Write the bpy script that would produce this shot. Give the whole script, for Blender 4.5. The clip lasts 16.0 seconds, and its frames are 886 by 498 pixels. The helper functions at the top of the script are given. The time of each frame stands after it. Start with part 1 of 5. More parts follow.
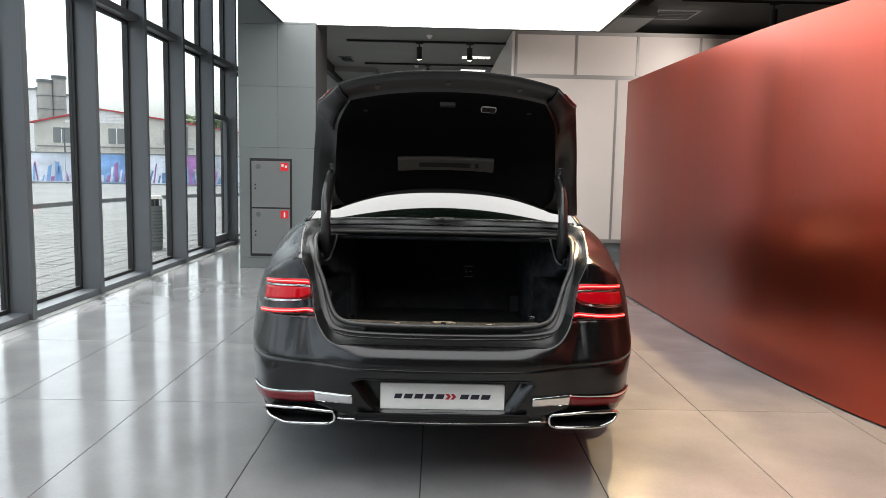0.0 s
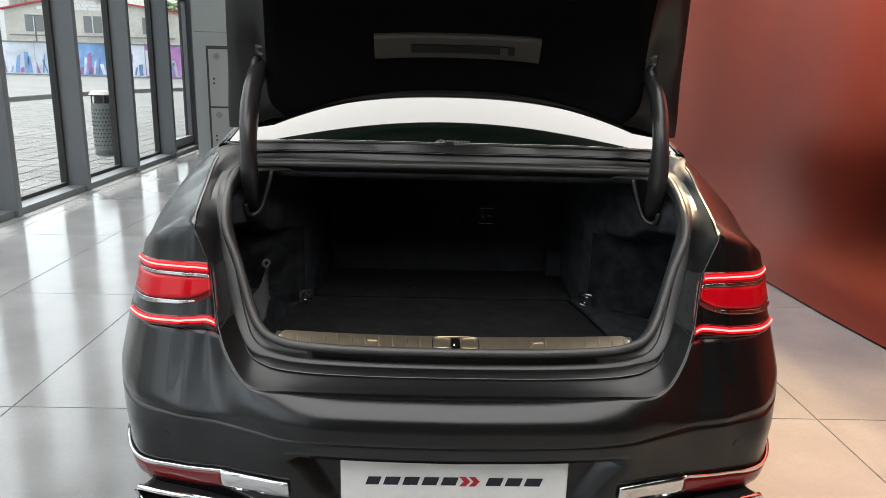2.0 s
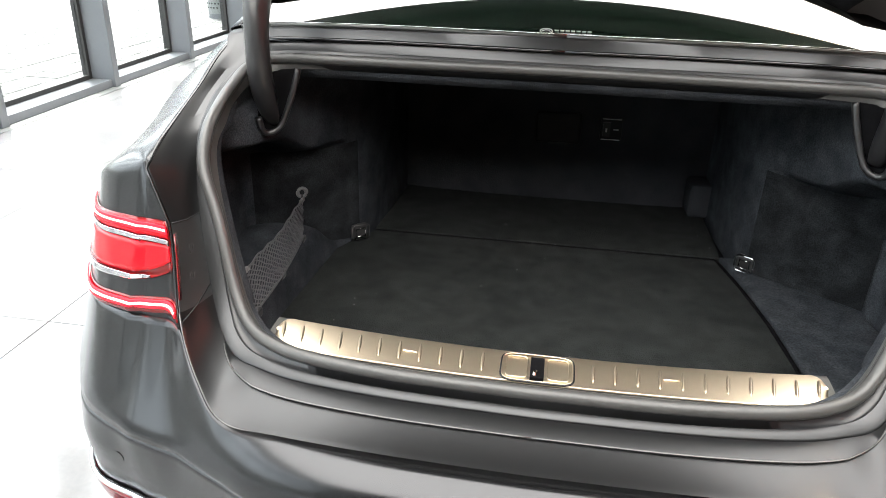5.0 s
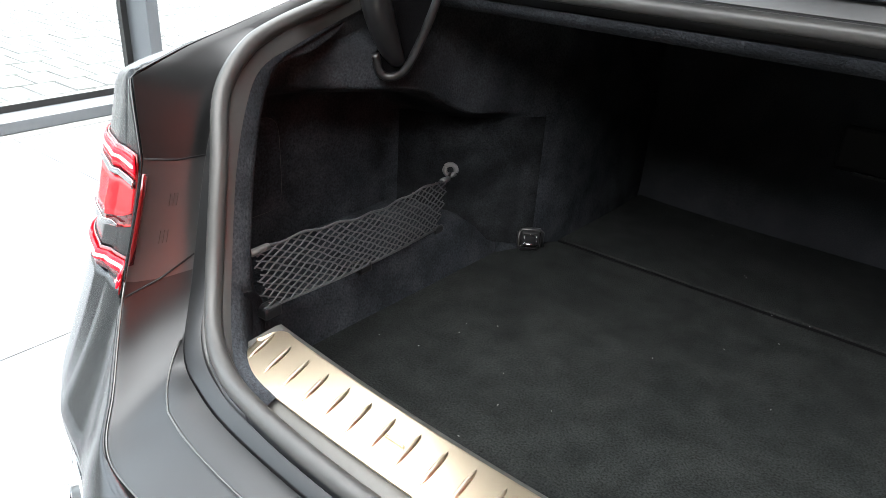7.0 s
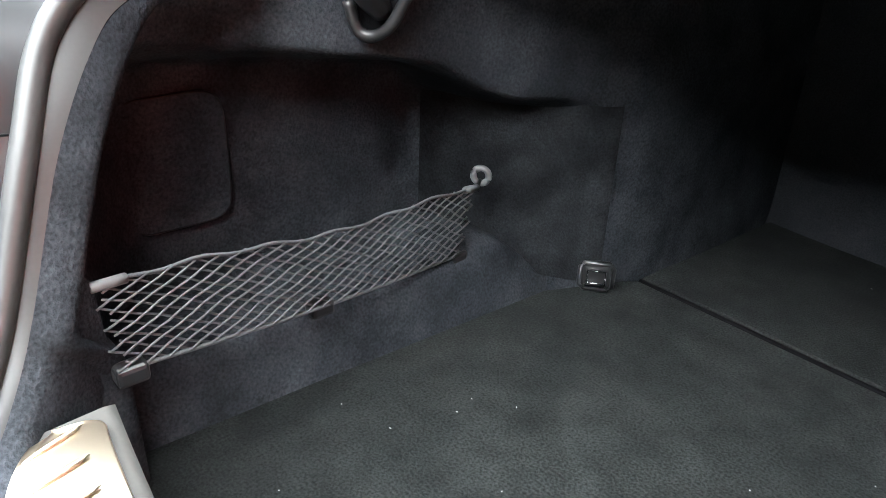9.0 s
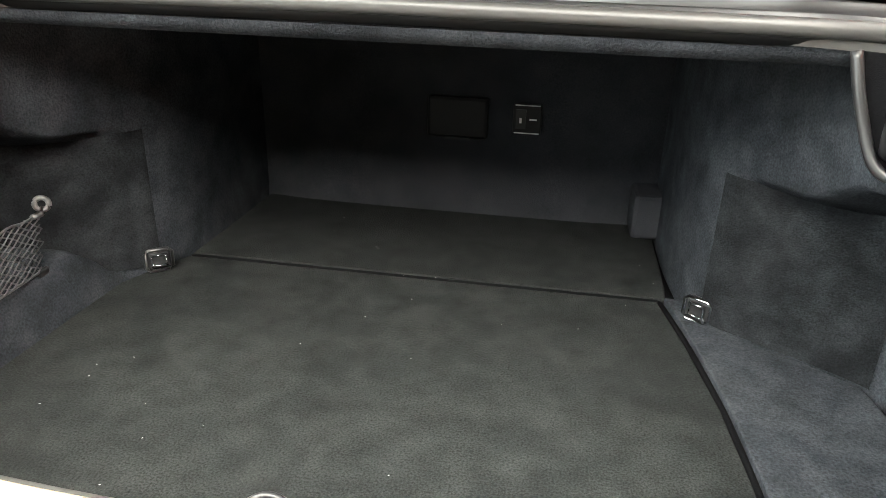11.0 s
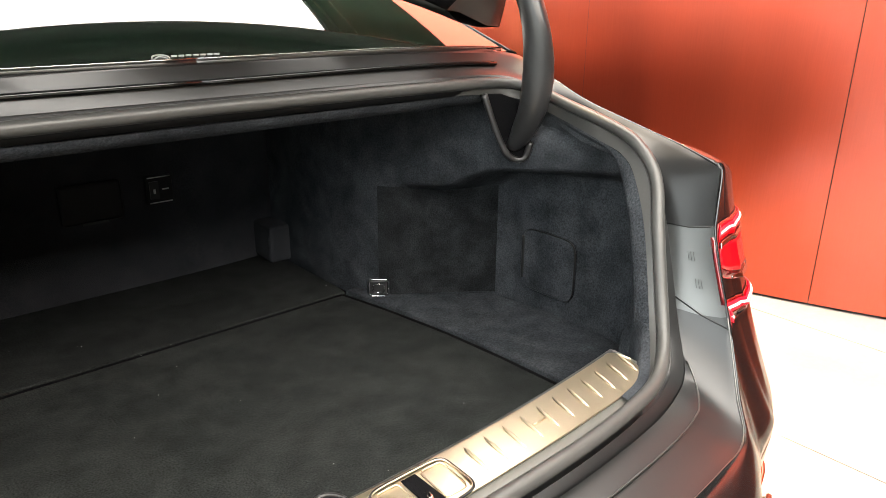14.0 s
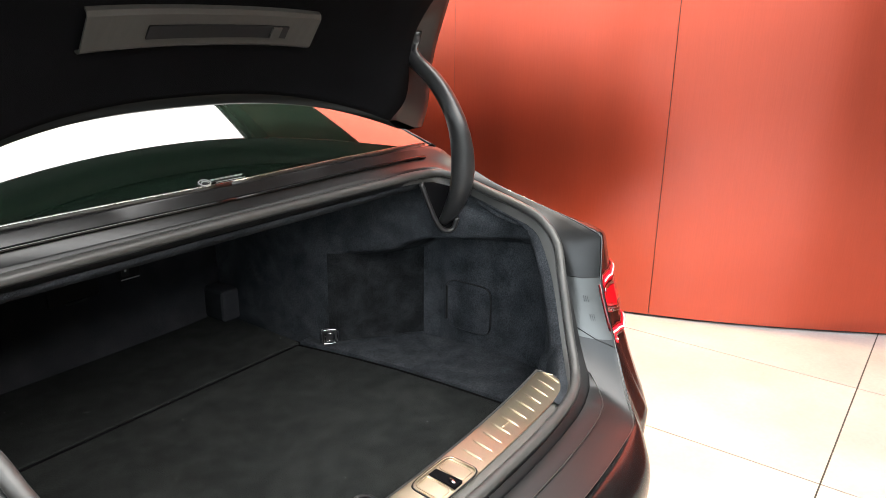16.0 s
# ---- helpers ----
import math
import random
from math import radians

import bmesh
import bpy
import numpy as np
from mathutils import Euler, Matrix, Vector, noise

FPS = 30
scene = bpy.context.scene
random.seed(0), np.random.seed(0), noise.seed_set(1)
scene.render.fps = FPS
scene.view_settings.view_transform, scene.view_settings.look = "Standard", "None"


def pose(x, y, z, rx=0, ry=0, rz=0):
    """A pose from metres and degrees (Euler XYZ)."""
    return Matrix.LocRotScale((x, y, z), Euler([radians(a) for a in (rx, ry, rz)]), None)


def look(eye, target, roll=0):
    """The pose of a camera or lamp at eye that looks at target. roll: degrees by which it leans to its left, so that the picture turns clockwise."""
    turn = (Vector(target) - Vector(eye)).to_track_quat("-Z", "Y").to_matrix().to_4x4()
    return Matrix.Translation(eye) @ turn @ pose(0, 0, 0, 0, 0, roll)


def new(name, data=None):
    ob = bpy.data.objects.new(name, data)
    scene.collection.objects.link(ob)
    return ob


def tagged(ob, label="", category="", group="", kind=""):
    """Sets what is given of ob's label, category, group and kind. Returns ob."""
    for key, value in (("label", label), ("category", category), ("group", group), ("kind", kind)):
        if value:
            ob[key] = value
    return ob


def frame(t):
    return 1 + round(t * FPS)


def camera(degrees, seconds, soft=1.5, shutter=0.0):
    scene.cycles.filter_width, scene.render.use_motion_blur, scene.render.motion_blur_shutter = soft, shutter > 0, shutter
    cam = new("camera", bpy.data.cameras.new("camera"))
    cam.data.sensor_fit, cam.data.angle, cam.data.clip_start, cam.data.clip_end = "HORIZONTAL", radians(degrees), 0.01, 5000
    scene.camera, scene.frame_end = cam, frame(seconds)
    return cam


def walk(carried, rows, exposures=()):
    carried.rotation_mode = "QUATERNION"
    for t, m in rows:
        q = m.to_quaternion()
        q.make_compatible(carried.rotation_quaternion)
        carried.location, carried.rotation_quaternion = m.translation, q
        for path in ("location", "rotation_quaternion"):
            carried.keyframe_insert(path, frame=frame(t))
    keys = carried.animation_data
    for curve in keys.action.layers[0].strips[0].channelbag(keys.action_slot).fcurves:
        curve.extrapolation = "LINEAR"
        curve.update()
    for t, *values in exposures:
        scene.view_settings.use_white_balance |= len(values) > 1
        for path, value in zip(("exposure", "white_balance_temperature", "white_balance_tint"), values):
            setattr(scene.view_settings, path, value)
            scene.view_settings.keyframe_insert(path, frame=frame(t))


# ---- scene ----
cam = camera(63.3, 16.0, soft=0.8)
PATH = [
    (0.0, -0.043, -2.925, 1.378, 83.68, -1.19, -0.50),
    (0.5, -0.023, -2.708, 1.411, 83.37, -1.21, -0.73),
    (1.0, -0.033, -2.322, 1.414, 82.24, -1.28, -0.86),
    (1.5, -0.036, -1.898, 1.378, 79.22, -1.35, -0.94),
    (2.0, -0.075, -1.465, 1.361, 75.47, -1.49, -0.97),
    (2.5, -0.085, -1.109, 1.358, 72.46, -1.62, -1.01),
    (3.0, -0.095, -0.864, 1.337, 70.38, -1.71, -1.00),
    (3.5, -0.110, -0.750, 1.334, 68.53, -1.61, -0.81),
    (4.0, -0.122, -0.765, 1.349, 67.05, -1.62, -0.35),
    (4.5, -0.093, -0.778, 1.354, 65.95, -2.08, 1.62),
    (5.0, -0.010, -0.780, 1.335, 65.04, -1.48, 9.29),
    (5.2, 0.018, -0.765, 1.325, 64.80, -1.82, 12.24),
    (7.3, 0.143, -0.160, 1.154, 63.44, -3.28, 41.21),
    (7.5, 0.144, -0.116, 1.143, 63.26, -3.32, 43.20),
    (8.0, 0.120, -0.003, 1.116, 62.73, -3.54, 47.08),
    (8.5, 0.048, 0.101, 1.072, 63.21, -2.82, 48.77),
    (9.0, 0.043, 0.131, 1.062, 63.27, -2.07, 49.15),
    (9.5, 0.188, 0.057, 1.115, 62.74, -1.60, 46.73),
    (10.0, 0.325, -0.031, 1.148, 61.75, -2.10, 35.49),
    (10.2, 0.345, -0.059, 1.144, 62.10, -1.97, 28.77),
    (12.3, -0.183, -0.391, 1.169, 68.86, -0.74, -9.39),
    (12.5, -0.234, -0.390, 1.166, 69.19, -0.62, -12.95),
    (13.0, -0.291, -0.472, 1.203, 69.59, -0.81, -22.86),
    (13.5, -0.343, -0.481, 1.229, 69.90, -0.76, -32.63),
    (14.0, -0.416, -0.350, 1.228, 70.12, -0.49, -40.87),
    (14.5, -0.455, -0.243, 1.219, 70.17, -0.40, -46.97),
    (15.0, -0.469, -0.179, 1.214, 70.09, -0.45, -51.18),
    (15.5, -0.569, -0.233, 1.259, 70.45, -0.58, -53.39),
    (16.0, -0.821, -0.431, 1.423, 72.34, -0.71, -53.64),
]
EXPOSURE = [(0.0, -0.12, 6350, 10), (1.5, -0.02, 6400, 10), (2.0, 0.0, 6500, 10), (2.5, 0.12, 6400, 10), (3.0, 0.68, 6800, 10), (3.5, 1.02, 6800, 10),
            (4.5, 1.4, 6600, 10), (5.2, 1.45, 6500, 10), (7.5, 1.55, 6100, 9), (8.5, 2.4, 5900, 8), (9.5, 2.8, 6050, 7), (10.2, 2.9, 6300, 7),
            (12.3, 2.75, 7500, 8), (13.0, 2.3, 7400, 8), (14.0, 1.7, 7000, 10), (15.0, 1.35, 6800, 10), (16.0, 1.3, 6500, 10)]
walk(cam, [(t, pose(x, y, z, rx, ry, rz)) for t, x, y, z, rx, ry, rz in PATH], EXPOSURE)

# ---- daylight and large lights ----
world = bpy.data.worlds.new("overcast_sky")
scene.world = world
world.use_nodes = True
wn, wl = world.node_tree.nodes, world.node_tree.links
sky = wn.new("ShaderNodeTexSky")
sky.sky_type = "NISHITA"
sky.sun_disc = False
sky.sun_elevation, sky.sun_rotation = radians(76.0), radians(-45.6)
sky.air_density, sky.dust_density, sky.ozone_density = 1.0, 6.0, 1.0
cloud = wn.new("ShaderNodeHueSaturation")
cloud.inputs["Saturation"].default_value = 0.25
cloud.inputs["Value"].default_value = 5.0
wl.new(sky.outputs[0], cloud.inputs["Color"])
wl.new(cloud.outputs[0], wn["Background"].inputs["Color"])
wn["Background"].inputs["Strength"].default_value = 0.15
sun = new("sun", bpy.data.lights.new("sun", "SUN"))
sun.data.energy, sun.data.angle, sun.data.color = 5.0, radians(0.5), (1.0, 0.97, 0.93)
sun.matrix_world = look((-2.7, 2.64, 15.1), (0, 0, 0))
GOLD, PALE = (1.0, 0.70, 0.33), (1.0, 0.90, 0.82)
for where, aim, watts, tone in (((2.35, 5.2, 3.5), (1.8, -0.6, 0.0), 1650, GOLD), ((2.25, 1.6, 3.5), (1.75, -1.0, 0.0), 700, GOLD),
                                ((4.1, 6.218, 3.2), (2.7, 8.3, 2.5), 170, PALE)):
    lamp_ = new("spot_lamp", bpy.data.lights.new("spot_lamp", "SPOT"))
    lamp_.data.energy, lamp_.data.color, lamp_.data.spot_size, lamp_.data.spot_blend, lamp_.data.shadow_soft_size = watts, tone, radians(88), 0.7, 0.04
    lamp_.matrix_world = look(where, aim)


# ---- materials ----
def material(name, base, rough=0.5, metal=0.0, grain=0.0, scale=40.0, stain=0.0, stain_scale=3.0, bump=0.0, coat=0.0,
             rough_var=0.0, stretch=(1, 1, 1), sheen=0.0, per_piece=0.0, shine=0.5, second=None):
    m = bpy.data.materials.new(name)
    m.use_nodes = True
    n, l = m.node_tree.nodes, m.node_tree.links
    p = n["Principled BSDF"]
    p.inputs["Roughness"].default_value = rough
    p.inputs["Metallic"].default_value = metal
    p.inputs["Coat Weight"].default_value = coat
    p.inputs["Sheen Weight"].default_value = sheen
    p.inputs["Base Color"].default_value = (*base, 1)
    p.inputs["Specular IOR Level"].default_value = shine
    co = n.new("ShaderNodeTexCoord")
    mp = n.new("ShaderNodeMapping")
    mp.inputs["Scale"].default_value = stretch
    l.new(co.outputs["Object"], mp.inputs[0])
    fine = n.new("ShaderNodeTexNoise")
    fine.inputs["Scale"].default_value, fine.inputs["Detail"].default_value = scale, 6
    l.new(mp.outputs[0], fine.inputs["Vector"])
    wide = n.new("ShaderNodeTexNoise")
    wide.inputs["Scale"].default_value, wide.inputs["Detail"].default_value = stain_scale, 4
    l.new(mp.outputs[0], wide.inputs["Vector"])
    if grain or stain or per_piece:
        def swing(src, amount):
            r = n.new("ShaderNodeMapRange")
            r.inputs["From Min"].default_value, r.inputs["From Max"].default_value = 0.25, 0.75
            r.inputs["To Min"].default_value, r.inputs["To Max"].default_value = 1 - amount, 1 + amount
            l.new(src, r.inputs["Value"])
            return r.outputs[0]
        a = n.new("ShaderNodeMath")
        a.operation = "MULTIPLY"
        l.new(swing(fine.outputs[0], grain), a.inputs[0])
        l.new(swing(wide.outputs[0], stain), a.inputs[1])
        last = a
        if per_piece:
            oi = n.new("ShaderNodeObjectInfo")
            r = n.new("ShaderNodeMapRange")
            r.inputs["To Min"].default_value, r.inputs["To Max"].default_value = 1 - per_piece, 1 + per_piece
            l.new(oi.outputs["Random"], r.inputs["Value"])
            last = n.new("ShaderNodeMath")
            last.operation = "MULTIPLY"
            l.new(a.outputs[0], last.inputs[0])
            l.new(r.outputs[0], last.inputs[1])
        v = n.new("ShaderNodeVectorMath")
        v.operation = "SCALE"
        v.inputs[0].default_value = base
        if second:
            # a second tone in soft patches
            patch = n.new("ShaderNodeTexNoise")
            patch.inputs["Scale"].default_value, patch.inputs["Detail"].default_value, patch.inputs["Distortion"].default_value = stain_scale * 0.45, 5, 0.6
            l.new(mp.outputs[0], patch.inputs["Vector"])
            ramp = n.new("ShaderNodeMapRange")
            ramp.inputs["From Min"].default_value, ramp.inputs["From Max"].default_value = 0.42, 0.62
            l.new(patch.outputs[0], ramp.inputs["Value"])
            mix = n.new("ShaderNodeMix")
            mix.data_type = "RGBA"
            mix.inputs[6].default_value, mix.inputs[7].default_value = (*base, 1), (*second, 1)
            l.new(ramp.outputs[0], mix.inputs[0])
            l.new(mix.outputs[2], v.inputs[0])
        l.new(last.outputs[0], v.inputs["Scale"])
        l.new(v.outputs[0], p.inputs["Base Color"])
    if rough_var:
        r = n.new("ShaderNodeMapRange")
        r.inputs["From Min"].default_value, r.inputs["From Max"].default_value = 0.3, 0.7
        r.inputs["To Min"].default_value, r.inputs["To Max"].default_value = max(0.02, rough - rough_var), rough + rough_var
        l.new(wide.outputs[0], r.inputs["Value"])
        l.new(r.outputs[0], p.inputs["Roughness"])
    if bump:
        b = n.new("ShaderNodeBump")
        b.inputs["Strength"].default_value, b.inputs["Distance"].default_value = bump, 0.002
        l.new(fine.outputs[0], b.inputs["Height"])
        l.new(b.outputs[0], p.inputs["Normal"])
    return m


def glowing(name, colour, strength):
    m = bpy.data.materials.new(name)
    m.use_nodes = True
    p = m.node_tree.nodes["Principled BSDF"]
    p.inputs["Base Color"].default_value = (*colour, 1)
    p.inputs["Emission Color"].default_value = (*colour, 1)
    p.inputs["Emission Strength"].default_value = strength
    return m


def clear(name, tint, rough=0.0, through_share=0.9):
    m = bpy.data.materials.new(name)
    m.use_nodes = True
    n, l = m.node_tree.nodes, m.node_tree.links
    out = n["Material Output"]
    n.remove(n["Principled BSDF"])
    t = n.new("ShaderNodeBsdfTransparent")
    t.inputs[0].default_value = (*tint, 1)
    g = n.new("ShaderNodeBsdfGlossy")
    g.inputs["Roughness"].default_value = rough
    w = n.new("ShaderNodeLayerWeight")
    w.inputs["Blend"].default_value = 0.5
    pw = n.new("ShaderNodeMath")
    pw.operation, pw.inputs[1].default_value = "POWER", 4.0
    f = n.new("ShaderNodeMath")
    f.operation, f.inputs[1].default_value, f.inputs[2].default_value = "MULTIPLY_ADD", 0.55, 0.03
    l.new(w.outputs["Facing"], pw.inputs[0])
    l.new(pw.outputs[0], f.inputs[0])
    x = n.new("ShaderNodeMixShader")
    l.new(f.outputs[0], x.inputs[0])
    l.new(t.outputs[0], x.inputs[1])
    l.new(g.outputs[0], x.inputs[2])
    l.new(x.outputs[0], out.inputs[0])
    return m


PAINT = material("matte_graphite_paint", (0.045, 0.0458, 0.0475), 0.22, 0.9, 0.0, 900, 0.03, 2, rough_var=0.025)
JAMB = material("satin_graphite_jamb_paint", (0.050, 0.051, 0.0525), 0.36, 0.9, 0.0, 900, 0.03, 2)
LAMPFLANK = material("lamp_flank_plastic", (0.12, 0.124, 0.126), 0.36, 0.85, 0.0, 900, 0.03, 4)
BLACK = material("black_plastic", (0.010, 0.010, 0.011), 0.5, 0, 0.1, 300, bump=0.08, shine=0.3)
SATIN = material("satin_black_plastic", (0.02, 0.02, 0.021), 0.3, 0, 0.06, 200)
RUBBER = material("seal_rubber", (0.046, 0.0455, 0.044), 0.40, 0, 0.1, 120)
CARPET = material("boot_carpet", (0.0196, 0.0212, 0.0208), 0.95, 0, 0.75, 340, 0.30, 22, bump=0.8, shine=0.06, second=(0.0146, 0.0160, 0.0159))
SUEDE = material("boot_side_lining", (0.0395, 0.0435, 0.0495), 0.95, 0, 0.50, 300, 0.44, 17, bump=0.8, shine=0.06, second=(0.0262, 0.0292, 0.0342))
LINER = material("lid_lining_felt", (0.0042, 0.0042, 0.0048), 0.95, 0, 0.35, 600, 0.1, 10, bump=0.5, shine=0.05)
BACKFELT = material("back_wall_felt", (0.0330, 0.0350, 0.0400), 0.95, 0, 0.4, 400, 0.3, 12, bump=0.6, shine=0.05)
# lining tone darkened to paint the shade inside the side pocket
POCKETSHADE = material("shaded_pocket_felt", (0.0205, 0.0222, 0.0245), 0.95, 0, 0.5, 330, 0.4, 24, bump=0.9, shine=0.05, second=(0.0118, 0.0128, 0.0142))
MOULD = material("satin_moulding", (0.14, 0.14, 0.135), 0.34, 0.9)
CLEARLENS = material("dark_lamp_edge", (0.11, 0.004, 0.005), 0.12, 0, coat=1.0)
GREYMARK = material("grey_moulded_mark", (0.012, 0.012, 0.012), 0.5)
LIP = material("grey_seal_lip", (0.040, 0.0395, 0.038), 0.42, 0, 0.06, 300)
SILL = material("satin_sill_trim", (0.085, 0.083, 0.077), 0.34, 0, 0.06, 300)
DARKWALL = material("dark_wall", (0.07, 0.07, 0.07), 0.6, 0, 0.1, 20, 0.1, 1)
NETGREY = material("grey_net_fitting", (0.13, 0.13, 0.13), 0.4)
PALEMARK = material("pale_window_mark", (0.36, 0.36, 0.36), 0.5)
STEEL = material("brushed_steel", (0.66, 0.56, 0.42), 0.32, 1.0, 0.0, 700, 0.03, 12, stretch=(0.1, 1, 1))
# brushed lengthwise: the gloss spreads across the brushing
brush = STEEL.node_tree.nodes.new("ShaderNodeTangent")
brush.direction_type, brush.axis = "RADIAL", "X"
STEEL.node_tree.links.new(brush.outputs[0], STEEL.node_tree.nodes["Principled BSDF"].inputs["Tangent"])
STEEL.node_tree.nodes["Principled BSDF"].inputs["Anisotropic"].default_value = 0.6
CHROME = material("chrome", (0.75, 0.75, 0.76), 0.08, 1.0)
DARKCHROME = material("satin_chrome", (0.5, 0.5, 0.5), 0.25, 1.0)
LAMPSTRIP = material("satin_lamp_strip", (0.46, 0.46, 0.47), 0.14, 1.0)
REDLENS = material("red_lamp_lens", (0.46, 0.002, 0.008), 0.16, 0, shine=0.35)
DARKRED = material("dark_red_lamp_lens", (0.12, 0.003, 0.004), 0.12, 0)
REFLECTOR = material("red_reflector", (0.15, 0.005, 0.009), 0.12, 0)
LAMPLINE = glowing("lit_tail_lamp_tube", (1.0, 0.075, 0.065), 9.0)
LAMPGLOW = glowing("lit_red_light_guide", (0.85, 0.0, 0.012), 0.55)
PLATE = material("white_plate", (0.86, 0.87, 0.86), 0.3, 0, 0.02, 60, 0.05, 8)
INK = material("dark_ink", (0.015, 0.016, 0.03), 0.4)
REDINK = material("red_ink", (0.5, 0.02, 0.03), 0.4)
TYRE = material("tyre_rubber", (0.018, 0.018, 0.018), 0.8, 0, 0.2, 60, bump=0.3)
RIM = material("alloy_rim", (0.45, 0.45, 0.46), 0.3, 1.0)
WHITE = material("white_mark", (0.75, 0.75, 0.75), 0.5)
CORD = material("net_cord", (0.085, 0.086, 0.092), 0.6, 0, 0.4, 900)
HANDLE = material("grey_handle_plastic", (0.056, 0.053, 0.048), 0.42, 0, 0.05, 100)
WINGLASS = clear("facade_glass", (0.93, 0.96, 0.95))
CARGLASS = material("dark_tinted_glass", (0.006, 0.012, 0.008), 0.03, 0, coat=0.6)
CARGLASS.node_tree.nodes["Principled BSDF"].inputs["IOR"].default_value = 1.9

TILE = material("floor_tile_stoneware", (0.215, 0.217, 0.219), 0.14, 0, 0.05, 60, 0.18, 2.2, bump=0.03, rough_var=0.06, per_piece=0.03)
GROUT = material("dark_grout", (0.02, 0.02, 0.02), 0.9, 0, 0.2, 100)
FRAME = material("grey_aluminium", (0.115, 0.125, 0.135), 0.38, 0.2, 0.03, 80, 0.04, 3)
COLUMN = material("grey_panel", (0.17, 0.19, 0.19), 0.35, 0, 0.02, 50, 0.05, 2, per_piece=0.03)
DARKPANEL = material("dark_column_panel", (0.05, 0.05, 0.047), 0.5, 0, 0.05, 10, 0.1, 2)
COPPER = material("red_anodised_panel", (0.53, 0.066, 0.026), 0.34, 1.0, 0.04, 260, 0.045, 2.2, bump=0.02, rough_var=0.05, stretch=(1, 1, 0.03))
copper = COPPER.node_tree.nodes["Principled BSDF"]
# brushed upright: the gloss spreads along the wall
along = COPPER.node_tree.nodes.new("ShaderNodeCombineXYZ")
along.inputs[0].default_value, along.inputs[1].default_value = -0.25, 1.0
COPPER.node_tree.links.new(along.outputs[0], copper.inputs["Tangent"])
copper.inputs["Anisotropic"].default_value = 0.6
copper.inputs["Coat Weight"].default_value = 1.0
copper.inputs["Coat Roughness"].default_value = 0.22
copper.inputs["Coat IOR"].default_value = 1.55
CEIL = material("dark_ceiling", (0.05, 0.05, 0.047), 0.8, 0, 0.15, 20, 0.1, 1)
CEIL2 = material("grey_ceiling", (0.24, 0.24, 0.225), 0.8, 0, 0.06, 20, 0.06, 1)
PARTFRAME = material("pale_partition_frame", (0.36, 0.34, 0.32), 0.4, 0.3, 0.03, 80)
WALL = material("plain_wall", (0.24, 0.24, 0.23), 0.7, 0, 0.04, 30, 0.05, 1)
PANEL = material("frosted_white_panel", (0.78, 0.70, 0.65), 0.4, 0, 0.01, 30, 0.03, 1)
TRACK = material("black_track", (0.012, 0.012, 0.012), 0.5, 0, 0.1, 90)
METALGREY = material("cabinet_enamel", (0.17, 0.18, 0.178), 0.4, 0, 0.03, 100)
GREENPAINT = material("green_car_paint", (0.02, 0.28, 0.15), 0.3, 0, 0.03, 200, 0.03, 3, coat=0.6)
SIGNRED = material("red_sign", (0.75, 0.02, 0.03), 0.4)
LIGHT = glowing("luminous_ceiling", (1.0, 0.985, 0.95), 3.6)
LUMINAIRE = glowing("recessed_lens", (1.0, 0.95, 0.88), 2.2)
SPOT = glowing("spot_lens", (1.0, 0.9, 0.75), 6.0)

PAVER = material("concrete_paving", (0.085, 0.085, 0.083), 0.7, 0, 0.25, 60, 0.25, 0.8, bump=0.3, per_piece=0.12)
ASPHALT = material("asphalt", (0.085, 0.085, 0.085), 0.85, 0, 0.3, 30, 0.3, 0.2, bump=0.2)
CONCRETE = material("concrete", (0.33, 0.32, 0.30), 0.85, 0, 0.15, 4, 0.25, 0.25, bump=0.1)
BANNER = material("blue_banner", (0.18, 0.33, 0.60), 0.6, 0, 0.25, 2, 0.6, 0.25)
BANNER2 = material("violet_banner", (0.35, 0.16, 0.38), 0.6, 0, 0.3, 2, 0.6, 0.35)
BANNER3 = material("pale_banner", (0.62, 0.66, 0.74), 0.6, 0, 0.2, 2, 0.4, 0.3)
REDROOF = material("red_roof_edge", (0.42, 0.03, 0.04), 0.6, 0, 0.1, 2)
FACADE = material("cream_facade", (0.55, 0.53, 0.48), 0.8, 0, 0.1, 2, 0.2, 0.3)
LEAF = material("foliage", (0.06, 0.09, 0.03), 0.8, 0, 0.4, 8)
BARK = material("bark", (0.10, 0.08, 0.06), 0.9, 0, 0.3, 12)


# ---- building helpers ----
def mesh_object(name, verts, faces, mat, parent=None, label="", smooth=False):
    me = bpy.data.meshes.new(name)
    me.from_pydata([tuple(map(float, v)) for v in verts], [], [tuple(f) for f in faces])
    me.validate()
    me.update()
    me.materials.append(mat)
    if smooth:
        me.shade_smooth()
    ob = new(name, me)
    ob.parent = parent
    if label:
        tagged(ob, label)
    return ob


def part(name, bm, mat, parent=None, label="", smooth=False):
    me = bpy.data.meshes.new(name)
    bmesh.ops.recalc_face_normals(bm, faces=bm.faces)
    bm.to_mesh(me)
    bm.free()
    me.materials.append(mat)
    if smooth:
        me.shade_smooth()
    ob = new(name, me)
    ob.parent = parent
    if label:
        tagged(ob, label)
    return ob


